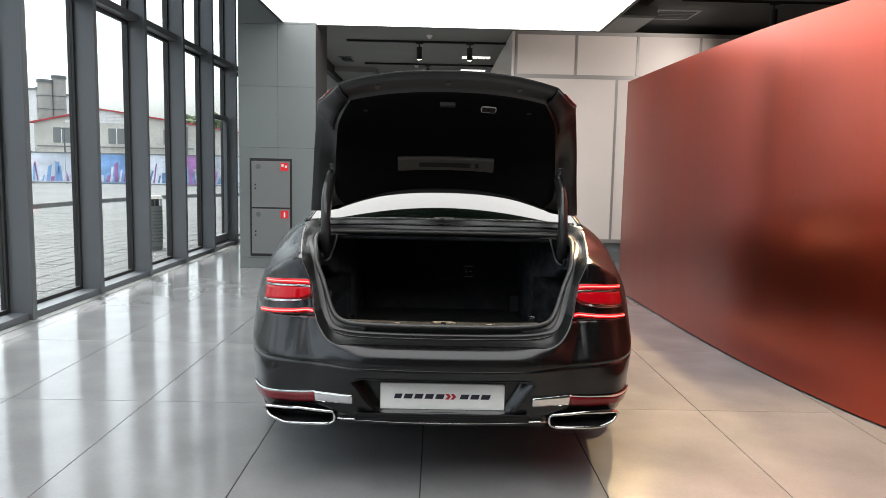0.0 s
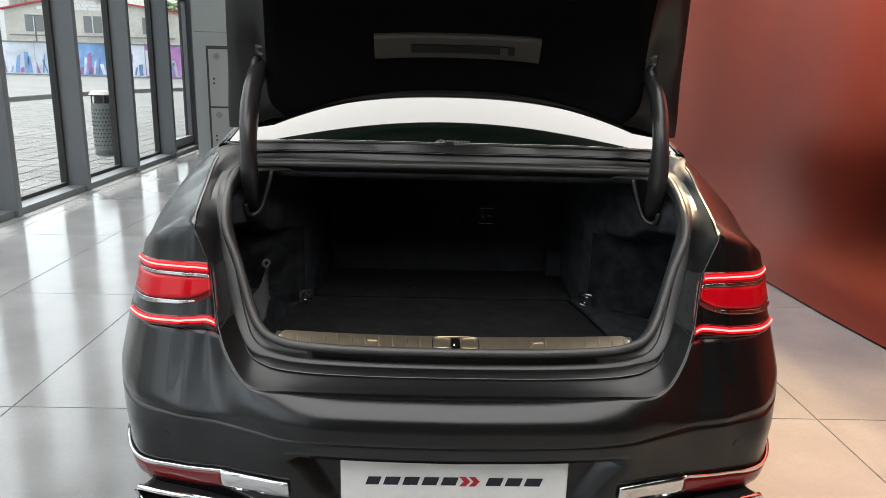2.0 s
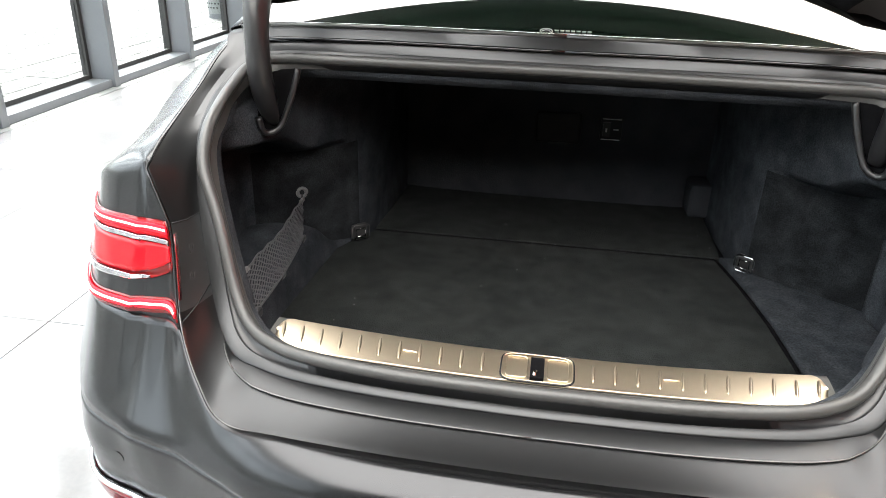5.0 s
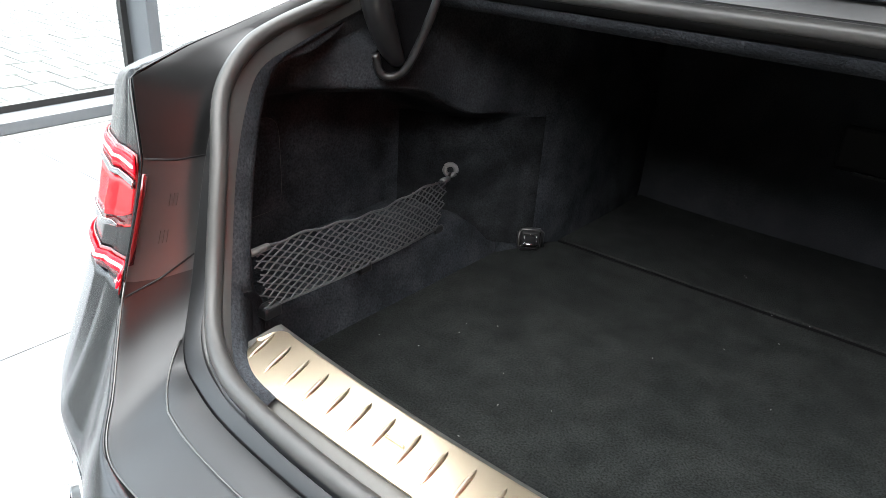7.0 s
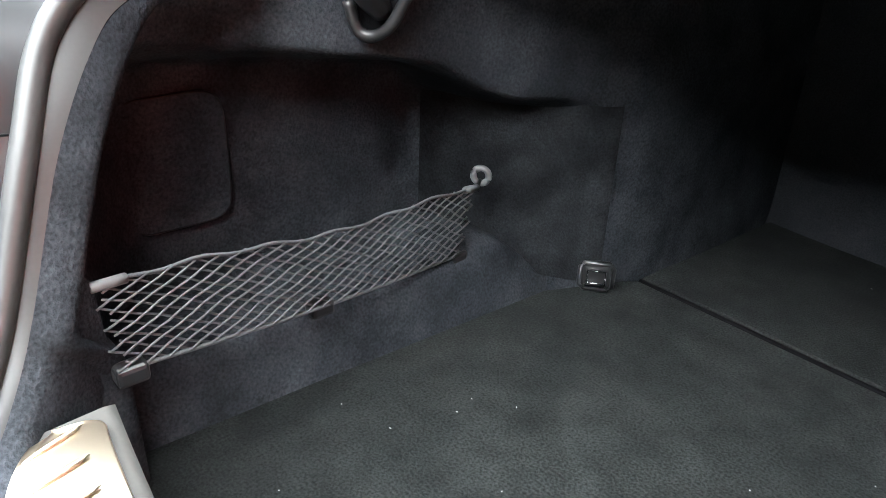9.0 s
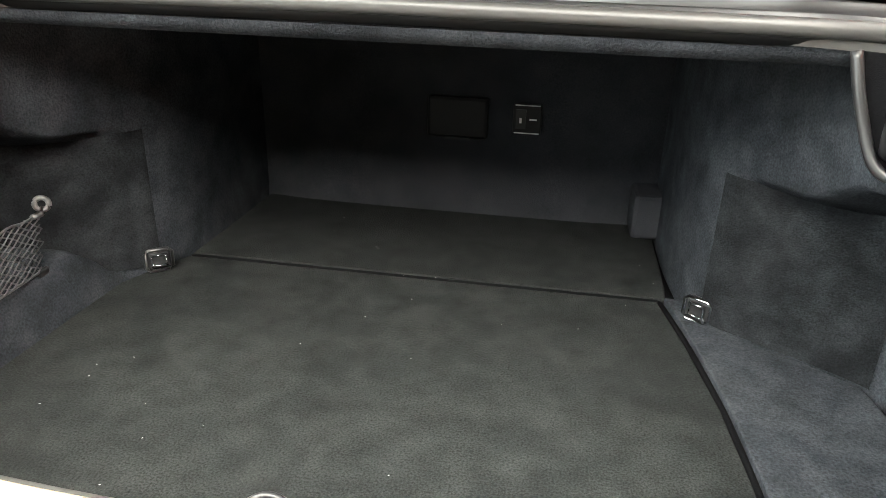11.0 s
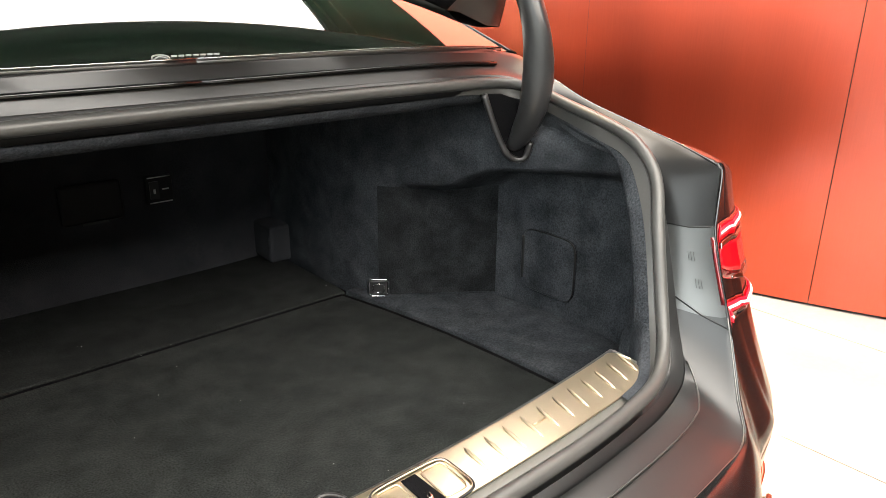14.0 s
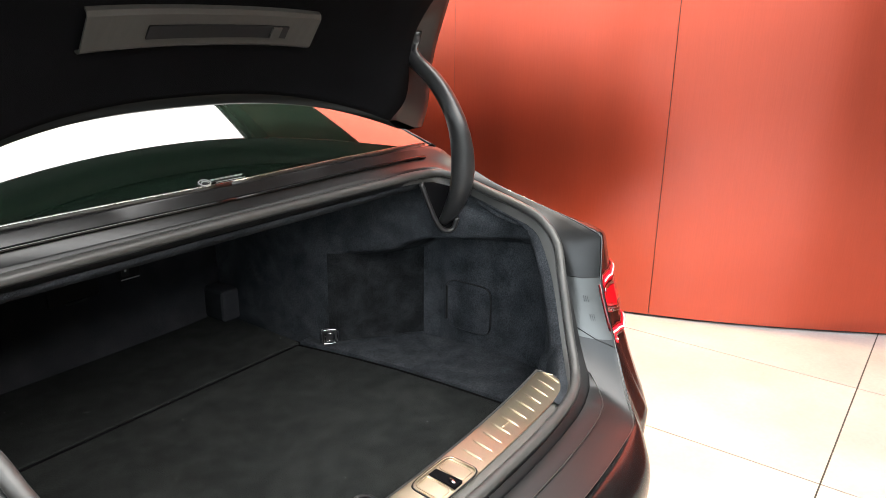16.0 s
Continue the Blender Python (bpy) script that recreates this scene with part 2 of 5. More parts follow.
def add_box(bm, x0, x1, y0, y1, z0, z1, bevel=0.0, m=None):
    made = bmesh.ops.create_cube(bm, size=1)["verts"]
    for v in made:
        v.co = ((x0 + x1) / 2 + v.co.x * (x1 - x0), (y0 + y1) / 2 + v.co.y * (y1 - y0), (z0 + z1) / 2 + v.co.z * (z1 - z0))
    if bevel:
        edges = {e for v in made for e in v.link_edges}
        made = bmesh.ops.bevel(bm, geom=list(edges), offset=bevel, segments=2, affect="EDGES", profile=0.5)["verts"]
    if m is not None:
        bmesh.ops.transform(bm, matrix=m, verts=list(made))
    return made


def box(name, x0, x1, y0, y1, z0, z1, mat, parent=None, label="", bevel=0.0, m=None):
    bm = bmesh.new()
    add_box(bm, x0, x1, y0, y1, z0, z1, bevel, m)
    return part(name, bm, mat, parent, label)


def add_cyl(bm, p, q, r0, r1=None, n=20, caps=True):
    p, q = Vector(p), Vector(q)
    r1 = r0 if r1 is None else r1
    made = bmesh.ops.create_cone(bm, cap_ends=caps, segments=n, radius1=r0, radius2=r1, depth=(q - p).length)["verts"]
    bmesh.ops.transform(bm, matrix=Matrix.Translation((p + q) / 2) @ (q - p).to_track_quat("Z", "Y").to_matrix().to_4x4(), verts=made)
    return made


def cyl(name, p, q, r0, mat, parent=None, label="", r1=None, n=20):
    bm = bmesh.new()
    add_cyl(bm, p, q, r0, r1, n)
    return part(name, bm, mat, parent, label, smooth=False)


def spline(points, n):
    """n points of a Catmull-Rom curve through the given ones, even in their index."""
    p = np.array(points, float)
    p = np.vstack([2 * p[0] - p[1], p, 2 * p[-1] - p[-2]])
    out = []
    for s in np.linspace(0, len(p) - 3, n):
        i = min(int(s), len(p) - 4)
        t = s - i
        a, b, c, d = p[i:i + 4]
        out.append(0.5 * (2 * b + (c - a) * t + (2 * a - 5 * b + 4 * c - d) * t * t + (3 * b - a - 3 * c + d) * t ** 3))
    return np.array(out)


def sheet(name, rows, mat, parent=None, label="", smooth=True, thick=0.0, flip=False):
    """A surface through rows of points, all of one length."""
    g = np.array(rows, float)
    nu, nv = g.shape[:2]
    faces = [(i * nv + j, i * nv + j + 1, (i + 1) * nv + j + 1, (i + 1) * nv + j) for i in range(nu - 1) for j in range(nv - 1)]
    if flip:
        faces = [f[::-1] for f in faces]
    ob = mesh_object(name, g.reshape(-1, 3), faces, mat, parent, label, smooth)
    if thick:
        s = ob.modifiers.new("thickness", "SOLIDIFY")
        s.thickness, s.offset = abs(thick), (1 if thick < 0 else -1)
    return ob


def tube(name, points, r, mat, parent=None, label="", n=10, flat=1.0, closed=False):
    """A round or flattened bar along points."""
    p = np.array(points, float)
    rings = []
    up = Vector((0.3, 0.2, 1)).normalized()
    for i in range(len(p)):
        a, b = p[max(i - 1, 0)], p[min(i + 1, len(p) - 1)]
        if closed:
            a, b = p[i - 1], p[(i + 1) % len(p)]
        d = Vector(b - a).normalized()
        s = d.cross(up)
        if s.length < 0.05:
            s = d.cross(Vector((1, 0, 0)))
        s.normalize()
        t = s.cross(d).normalized()
        rr = r[i] if hasattr(r, "__len__") else r
        rings.append([Vector(p[i]) + rr * (math.cos(k * math.tau / n) * s + flat * math.sin(k * math.tau / n) * t) for k in range(n)])
    v = [c for ring in rings for c in ring]
    m = len(rings)
    f = [(i * n + k, i * n + (k + 1) % n, ((i + 1) % m) * n + (k + 1) % n, ((i + 1) % m) * n + k) for i in range(m if closed else m - 1) for k in range(n)]
    if not closed:
        f += [tuple(range(n))[::-1], tuple(range((m - 1) * n, m * n))]
    return mesh_object(name, v, f, mat, parent, label, True)


def empty(name, label, category, group="", kind=""):
    return tagged(new(name), label, category, group, kind)


def mirrored(points):
    return np.array(points, float) * np.array([-1, 1, 1])

# ---- the showroom ----
TILE_X, TILE_Y, EDGE_X = 0.806, 1.41, -3.464
floor = tagged(box("floor", -3.78, 7.5, -7.0, 14.0, -0.2, -0.004, GROUT), "polished grey stoneware tile floor of the showroom", "floor", kind="structure")


def ceiling_slab(name, x0, x1, y0, y1, z0, z1, mat, label):
    return tagged(box(name, x0, x1, y0, y1, z0, z1, mat), label, "ceiling", kind="structure")


ceiling_slab("ceiling", -3.9, 2.9, -7.0, 7.05, 4.6, 4.75, CEIL, "dark high ceiling above the light panel")
ceiling_slab("ceiling_low", -1.62, 2.9, 7.2, 14.0, 3.5, 3.65, CEIL2, "grey lowered ceiling over the back of the showroom")
ceiling_slab("ceiling_side", 2.9, 7.5, -7.0, 14.0, 3.62, 3.77, CEIL, "black ceiling with air vents behind the red wall")
ceiling_slab("ceiling_bay", -3.9, -1.62, 7.05, 14.0, 4.6, 4.75, CEIL, "dark high ceiling along the glass front")
ceiling_slab("ceiling_low_bay", -2.24, -1.62, 7.7, 14.0, 3.5, 3.65, CEIL2, "grey lowered ceiling beside the glass front")
ceiling_slab("ceiling_step", -2.24, -1.37, 12.6, 14.0, 3.39, 3.496, CEIL2, "grey dropped step of the back ceiling")
tagged(box("beam", -2.36, -2.244, 7.7, 14.0, 3.30, 4.6, CEIL), "dark beam along the edge of the lowered ceiling", "beam", kind="structure")
tagged(box("bulkhead", -1.62, 2.9, 7.05, 7.2, 3.5, 4.6, CEIL), "dark bulkhead where the ceiling drops", "bulkhead", kind="structure")
tagged(box("bulkhead_side", 2.75, 2.9, -7.0, 7.05, 3.62, 4.6, CEIL), "dark bulkhead beside the light panel", "bulkhead", kind="structure")
tagged(box("wall_north", -3.9, 7.5, 14.0, 14.15, -0.2, 4.75, WALL), "plain back wall of the showroom", "wall", kind="structure")
tagged(box("wall_east", 7.5, 7.65, -7.0, 14.0, -0.2, 4.75, WALL), "plain side wall of the showroom", "wall", kind="structure")
tagged(box("wall_south", -3.9, 7.5, -7.15, -7.0, -0.2, 4.75, DARKWALL), "plain dark wall at the end of the showroom", "wall", kind="structure")

# luminous ceiling panel
lp = empty("light_panel", "large white luminous stretch ceiling panel with thin frame", "ceiling light")
box("diffuser", -2.08, 2.08, -3.8, 6.88, 3.25, 3.27, LIGHT, lp, "glowing white diffuser")
for x0, x1, y0, y1 in ((-2.12, -2.08, -3.84, 6.92), (2.08, 2.12, -3.84, 6.92), (-2.08, 2.08, 6.88, 6.92), (-2.08, 2.08, -3.84, -3.8)):
    box("frame", x0, x1, y0, y1, 3.245, 3.40, TRACK, lp, "thin dark frame")
box("back_plate", -2.08, 2.08, -3.8, 6.88, 3.36, 3.40, TRACK, lp)
for x in (-1.8, 1.8):
    for y in (-3.2, 1.5, 6.2):
        cyl("hanger", (x, y, 3.4), (x, y, 4.6), 0.006, TRACK, lp)


# track rails with spot heads
def spot_head(x, y, z):
    s = empty("track_spotlight", "black cylindrical spotlight hanging from a ceiling track", "spotlight", "track spotlights")
    box("adapter", x - 0.06, x + 0.06, y - 0.018, y + 0.018, z - 0.02, z, TRACK, s, bevel=0.004)
    cyl("stem", (x, y, z - 0.07), (x, y, z - 0.02), 0.012, TRACK, s)
    cyl("housing", (x, y, z - 0.27), (x, y, z - 0.07), 0.045, TRACK, s, n=24)
    cyl("lens", (x, y, z - 0.274), (x, y, z - 0.271), 0.036, SPOT, s, "warm lit lens", n=24)


for x0, x1, y, z in ((-1.57, 1.07, 9.35, 3.462), (-1.52, 1.05, 11.95, 3.462)):
    r = tagged(box("track_rail", x0, x1, y - 0.018, y + 0.018, z, z + 0.034, TRACK, bevel=0.004), "black ceiling track rail for spotlights", "track", "track rails")
    for xx in (x0, x1):
        box("end_cap", xx - 0.012, xx + 0.012, y - 0.02, y + 0.02, z - 0.001, 3.5, TRACK, r)
spot_head(-0.37, 9.35, 3.462)
spot_head(0.47, 9.35, 3.462)
spot_head(-0.26, 11.95, 3.462)
side_rail = tagged(box("track_rail", 2.95, 7.0, 6.2, 6.236, 3.5, 3.534, TRACK, bevel=0.004), "black ceiling track rail for spotlights", "track", "track rails")
for xx in (3.2, 6.5):
    cyl("suspension", (xx, 6.218, 3.534), (xx, 6.218, 3.62), 0.005, TRACK, side_rail)
spot_head(4.1, 6.218, 3.5)
rail_r = tagged(box("track_rail", 2.48, 2.515, -1.0, 5.4, 3.56, 3.594, TRACK, bevel=0.004), "black ceiling track rail beside the light panel", "track", "track rails")
for yy in (-0.5, 2.4, 5.0):
    cyl("suspension", (2.4975, yy, 3.594), (2.4975, yy, 4.6), 0.005, TRACK, rail_r)


def vent(x, y, z, w=0.34, d=0.34):
    v = empty("ceiling_vent", "square dark ceiling air vent with slats", "vent", "ceiling vents")
    for x0, x1, y0, y1 in ((-w / 2, w / 2, -d / 2, -d / 2 + 0.03), (-w / 2, w / 2, d / 2 - 0.03, d / 2), (-w / 2, -w / 2 + 0.03, -d / 2 + 0.03, d / 2 - 0.03), (w / 2 - 0.03, w / 2, -d / 2 + 0.03, d / 2 - 0.03)):
        box("frame", x + x0, x + x1, y + y0, y + y1, z - 0.012, z, FRAME, v)
    for k in range(6):
        yy = y - d / 2 + 0.055 + k * (d - 0.11) / 5
        box("slat", x - w / 2 + 0.03, x + w / 2 - 0.03, yy - 0.014, yy + 0.014, z - 0.010, z - 0.002, TRACK, v)


vent(-1.85, 11.55, 3.5, 0.26, 0.62)
vent(3.25, 7.5, 3.62, 0.6, 0.6)
for x, y in ((0.66, 11.0), (0.69, 12.8)):
    e = empty("recessed_light", "narrow bright recessed ceiling luminaire with louvres", "ceiling light", "recessed lights")
    box("lens", x - 0.26, x + 0.26, y - 0.11, y + 0.11, 3.49, 3.497, LUMINAIRE, e)
    for k in range(7):
        box("louvre", x - 0.13 + k * 0.05, x - 0.112 + k * 0.05, y - 0.09, y + 0.09, 3.475, 3.489, TRACK, e)
for x, y in ((-0.2, 8.85), (-0.5, 12.2)):
    s = empty("smoke_detector", "small round white ceiling smoke detector", "detector", "detectors")
    cyl("base", (x, y, 3.485), (x, y, 3.5), 0.05, WHITE, s)
    cyl("head", (x, y, 3.45), (x, y, 3.485), 0.03, WHITE, s, r1=0.042)

# ---- the tiled column with the fire cabinet ----
CX0, CX1, CY0, CY1 = -2.68, -1.66, 6.75, 7.7
column = tagged(box("column", CX0 + 0.012, CX1 - 0.012, CY0 + 0.012, CY1, 0, 4.6, DARKPANEL), "grey panel-clad column beside the glass front", "column", kind="structure")
levels = [0.0, 0.14, 1.62, 2.42, 3.22, 4.02, 4.58]
for z0, z1 in zip(levels, levels[1:]):
    for x0, x1 in ((CX0, -2.16), (-2.16, CX1)):
        box("panel", x0 + 0.002, x1 - 0.002, CY0, CY0 + 0.012, z0 + 0.002, z1 - 0.002, COLUMN, column, bevel=0.001)
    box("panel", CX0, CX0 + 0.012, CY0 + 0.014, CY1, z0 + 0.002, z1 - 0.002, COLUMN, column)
    # right side panels are darker than those on the front and left
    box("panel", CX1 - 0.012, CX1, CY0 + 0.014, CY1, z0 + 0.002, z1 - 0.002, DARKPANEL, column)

cab = empty("fire_cabinet", "grey two-door fire hose cabinet set into the column", "cabinet")
X0, X1 = -2.52, -1.99
box("surround", X0 - 0.016, X1 + 0.016, CY0 - 0.006, CY0 - 0.001, 0.165, 1.476, TRACK, cab, "dark gap round the cabinet")
box("frame", X0, X1, CY0 - 0.013, CY0 - 0.0065, 0.18, 1.46, TRACK, cab, bevel=0.002)
for z0, z1, what in ((0.20, 0.805, "extinguisher"), (0.825, 1.44, "hose")):
    d = box("door", X0 + 0.010, X1 - 0.010, CY0 - 0.020, CY0 - 0.0125, z0, z1, METALGREY, cab, bevel=0.002)
    cyl("lock", (X0 + 0.1, CY0 - 0.026, z1 - 0.075), (X0 + 0.1, CY0 - 0.020, z1 - 0.075), 0.035, FRAME, d, "round grey lock plate")
    for k in range(2):
        cyl("vent_hole", (X0 + 0.06, CY0 - 0.0225, z0 + 0.3 - k * 0.05), (X0 + 0.06, CY0 - 0.020, z0 + 0.3 - k * 0.05), 0.012, TRACK, d)
    s = box("sign", X1 - 0.135, X1 - 0.03, CY0 - 0.0225, CY0 - 0.0205, z1 - 0.125, z1 - 0.02, SIGNRED, d, "small square red fire sign")
    if what == "hose":
        box("pictogram", X1 - 0.12, X1 - 0.09, CY0 - 0.0245, CY0 - 0.0228, z1 - 0.07, z1 - 0.04, WHITE, d)
        box("pictogram", X1 - 0.075, X1 - 0.045, CY0 - 0.0245, CY0 - 0.0228, z1 - 0.085, z1 - 0.055, WHITE, d)
    else:
        box("pictogram", X1 - 0.092, X1 - 0.072, CY0 - 0.0245, CY0 - 0.0228, z1 - 0.11, z1 - 0.045, WHITE, d)

# ---- the glazed front ----
glass_front = tagged(new("window_1"), "floor-to-ceiling glass front with grey aluminium fins", "window", kind="structure")
GX, FIN = -3.75, -3.525
fins = [-0.58 + 1.29 * k - 1.29 * 5 for k in range(17)]
fins = [y for y in fins if -7.1 < y < 14]
for y in fins:
    box("fin", GX, FIN, y - 0.035, y + 0.035, 0, 4.6, FRAME, glass_front, bevel=0.004)
    box("outer_cap", GX - 0.05, GX - 0.012, y - 0.035, y + 0.035, -0.1, 4.6, TRACK, glass_front)
for y0, y1 in zip(fins, fins[1:]):
    a, b = y0 + 0.035, y1 - 0.035
    for z0, z1, d in ((0.0, 0.06, 0.0), (3.04, 3.12, 0.05), (4.5, 4.6, 0.05)):
        box("transom", GX, FIN - 0.03 - d, a, b, z0, z1, FRAME, glass_front, bevel=0.003)
    for z0, z1 in ((0.06, 3.04), (3.12, 4.5)):
        for p0, p1, q0, q1 in ((a, a + 0.035, z0, z1), (b - 0.035, b, z0, z1), (a + 0.035, b - 0.035, z0, z0 + 0.035), (a + 0.035, b - 0.035, z1 - 0.035, z1)):
            box("gasket", GX - 0.012, GX + 0.03, p0, p1, q0, q1, TRACK, glass_front, "black glazing gasket")
        g = box("pane", GX, GX + 0.012, a + 0.035, b - 0.035, z0 + 0.035, z1 - 0.035, WINGLASS, glass_front, "clear glass pane")
        g.visible_shadow = False

door = empty("door_1", "glazed aluminium entrance door with a long handle", "door", kind="structure")
DY = fins[[i for i, y in enumerate(fins) if y > 7.5][0]]
for y0, y1, z0, z1 in ((DY + 0.09, DY + 0.15, 0.09, 2.2), (DY + 1.14, DY + 1.2, 0.09, 2.2), (DY + 0.15, DY + 1.14, 2.12, 2.2), (DY + 0.15, DY + 1.14, 0.09, 0.2)):
    box("door_frame", GX + 0.03, GX + 0.09, y0, y1, z0, z1, FRAME, door, bevel=0.003)
box("door_handle", GX + 0.13, GX + 0.155, DY + 0.17, DY + 0.195, 0.85, 1.35, FRAME, door, bevel=0.006)
for z in (0.9, 1.3):
    box("handle_post", GX + 0.09, GX + 0.13, DY + 0.172, DY + 0.192, z - 0.01, z + 0.01, FRAME, door)

# ---- white partition at the back ----
partition = tagged(new("wall_partition"), "white frosted partition panels in a thin grey frame", "partition", kind="structure")
PY = 8.3
tops, lows = [1.14, 2.06, 3.0, 3.96, 4.92, 5.88, 6.84, 7.5], [1.14, 2.70, 4.26, 5.82, 7.5]
for xs, z0, z1 in ((tops, 2.86, 3.45), (lows, 0.34, 2.80)):
    for x0, x1 in zip(xs, xs[1:]):
        box("panel", x0 + 0.018, x1 - 0.018, PY + 0.01, PY + 0.04, z0, z1, PANEL, partition)
        box("frame", x0 - 0.018, x0 + 0.018, PY, PY + 0.06, z0, z1, PARTFRAME, partition)
for z0, z1 in ((0.28, 0.34), (2.80, 2.86), (3.45, 3.51)):
    box("frame", 1.115, 7.5, PY, PY + 0.06, z0, z1, PARTFRAME, partition)
box("plinth", 1.14, 7.5, PY + 0.06, PY + 0.14, 0, 0.28, METALGREY, partition)
box("return_panel", 1.07, 1.114, PY, 13.9, 0.0, 3.49, PANEL, partition, "white end panel")

# ---- the red wall ----
red = tagged(new("wall_red"), "freestanding wall of brushed copper-red metal panels", "wall", kind="structure")
RED = spline([(2.11, 5.38), (2.14, 4.4), (2.175, 3.35), (2.245, 2.2), (2.385, 1.25), (2.53, 0.72), (2.745, 0.2), (3.075, -0.4), (3.47, -1.15), (3.93, -2.0), (4.48, -3.0)], 101)
cuts = [0, 12, 21, 34, 50, 78, 100]
for a, b in zip(cuts, cuts[1:]):
    front, back = [], []
    for i in range(a, b + 1):
        d = RED[min(i + 1, 100)] - RED[max(i - 1, 0)]
        d = d / np.linalg.norm(d)
        p = RED[i] + d * ((0.0016 if a == 50 else 0.0006) if i == a else (-0.0016 if b == 50 else -0.0006) if i == b else 0)
        front.append(p)
        back.append(p + 0.1 * np.array((-d[1], d[0])))
    prof = [[(p[0], p[1], 0.012), (p[0], p[1], 0.8), (p[0], p[1], 1.6), (p[0], p[1], 2.41), (q[0], q[1], 2.41), (q[0], q[1], 0.012)] for p, q in zip(front, back)]
    ob = sheet("panel", prof, COPPER, red, flip=False)
    e = ob.modifiers.new("edges", "EDGE_SPLIT")
    e.split_angle = radians(40)
core = sheet("core", [[(p[0] + 0.03, p[1], 0.0), (p[0] + 0.03, p[1], 2.40)] for p in RED], TRACK, red)

# ---- outside ----
ground = tagged(box("ground", -600, -3.86, -300, 600, -0.6, -0.06, ASPHALT), "grey asphalt yard outside the glass front", "ground", kind="structure")
v, f = [], []
rng = random.Random(4)
for i in range(26):
    for j in range(118):
        x0, y0 = -4.0 - 0.3 * (i + 1), -4.0 + 0.2 * j + (0.1 if i % 2 else 0)
        z = -0.045 + rng.uniform(-0.002, 0.002)
        b0 = len(v)
        v += [(x0 + 0.004, y0 + 0.004, -0.06), (x0 + 0.296, y0 + 0.004, -0.06), (x0 + 0.296, y0 + 0.196, -0.06), (x0 + 0.004, y0 + 0.196, -0.06)]
        v += [(x0 + 0.012, y0 + 0.012, z), (x0 + 0.288, y0 + 0.012, z), (x0 + 0.288, y0 + 0.188, z), (x0 + 0.012, y0 + 0.188, z)]
        f += [(b0 + 4, b0 + 5, b0 + 6, b0 + 7)] + [(b0 + a, b0 + (a + 1) % 4, b0 + 4 + (a + 1) % 4, b0 + 4 + a) for a in range(4)]
tagged(mesh_object("paving", v, f, PAVER), "grey concrete block paving outside", "paving", kind="stuff")
kerb_line = spline([(-12.2, -30), (-12.2, 0), (-12.15, 16), (-11.9, 23), (-10.7, 28.2), (-8.4, 31.4), (-4.0, 33.0)], 49)
tagged(sheet("kerb", [[(x, y, -0.06), (x, y, 0.075), (x - 0.02, y, 0.09), (x - 0.16, y + 0.05, 0.09), (x - 0.16, y + 0.05, -0.06)] for x, y in kerb_line], PAVER, smooth=False), "long concrete kerb along the yard", "kerb", kind="structure")

bin_ = empty("litter_bin", "cylindrical perforated metal litter bin on the paving", "bin")
BX, BY = -4.72, 9.0
cyl("base", (BX, BY, -0.06), (BX, BY, 0.02), 0.14, FRAME, bin_)
cyl("body", (BX, BY, 0.02), (BX, BY, 0.68), 0.145, METALGREY, bin_, n=28)
cyl("lid", (BX, BY, 0.80), (BX, BY, 0.85), 0.165, CONCRETE, bin_, "pale flat lid", r1=0.13, n=28)
cyl("neck", (BX, BY, 0.68), (BX, BY, 0.80), 0.10, TRACK, bin_, "dark mouth under the lid", n=20)
for k in range(4):
    a = k * math.pi / 2 + 0.6
    cyl("lid_post", (BX + 0.13 * math.cos(a), BY + 0.13 * math.sin(a), 0.68), (BX + 0.13 * math.cos(a), BY + 0.13 * math.sin(a), 0.80), 0.01, FRAME, bin_)
bm = bmesh.new()
for zi in range(10):
    for ai in range(20):
        a = ai * math.tau / 20 + (0.15 if zi % 2 else 0)
        p = Vector((BX + 0.144 * math.cos(a), BY + 0.144 * math.sin(a), 0.10 + zi * 0.055))
        add_cyl(bm, p, p + 0.004 * Vector((math.cos(a), math.sin(a), 0)), 0.013, n=6)
tagged(part("perforation", bm, TRACK, bin_), "rows of dark punched holes", kind="stuff")

hoard = empty("hoarding_fence", "long printed hoarding fence in blue, white and violet", "fence")
for k in range(20):
    x0 = -46 + 2.2 * k
    tone = (BANNER3, BANNER, BANNER3, BANNER2, BANNER3)[k % 5]
    box("banner", x0, x0 + 2.18, 44, 44.06, 0.06, 1.90, tone, hoard)
    box("rail", x0, x0 + 2.2, 43.97, 44.08, 1.90, 1.98, METALGREY, hoard)
    box("foot_rail", x0, x0 + 2.2, 43.97, 44.08, -0.02, 0.06, METALGREY, hoard)
    box("post", x0 - 0.03, x0 + 0.03, 44.08, 44.14, -0.06, 2.02, FRAME, hoard)
    other = [b for b in (BANNER, BANNER2, BANNER3, BANNER) if b != tone]
    for q in range(7):
        xx, w, h = x0 + 0.06 + 0.29 * q, rng.uniform(0.07, 0.26), rng.uniform(0.3, 1.5)
        lean = rng.uniform(-0.25, 0.25)
        mesh_object("print", [(xx, 43.985, 0.12), (xx + w, 43.985, 0.12), (min(x0 + 2.15, max(x0 + 0.05, xx + w + lean)), 43.985, 0.12 + h), (min(x0 + 2.1, max(x0 + 0.02, xx + lean)), 43.985, 0.12 + h * rng.uniform(0.8, 1.1))],
                    [(0, 1, 2, 3)], other[(k + q) % len(other)], hoard)


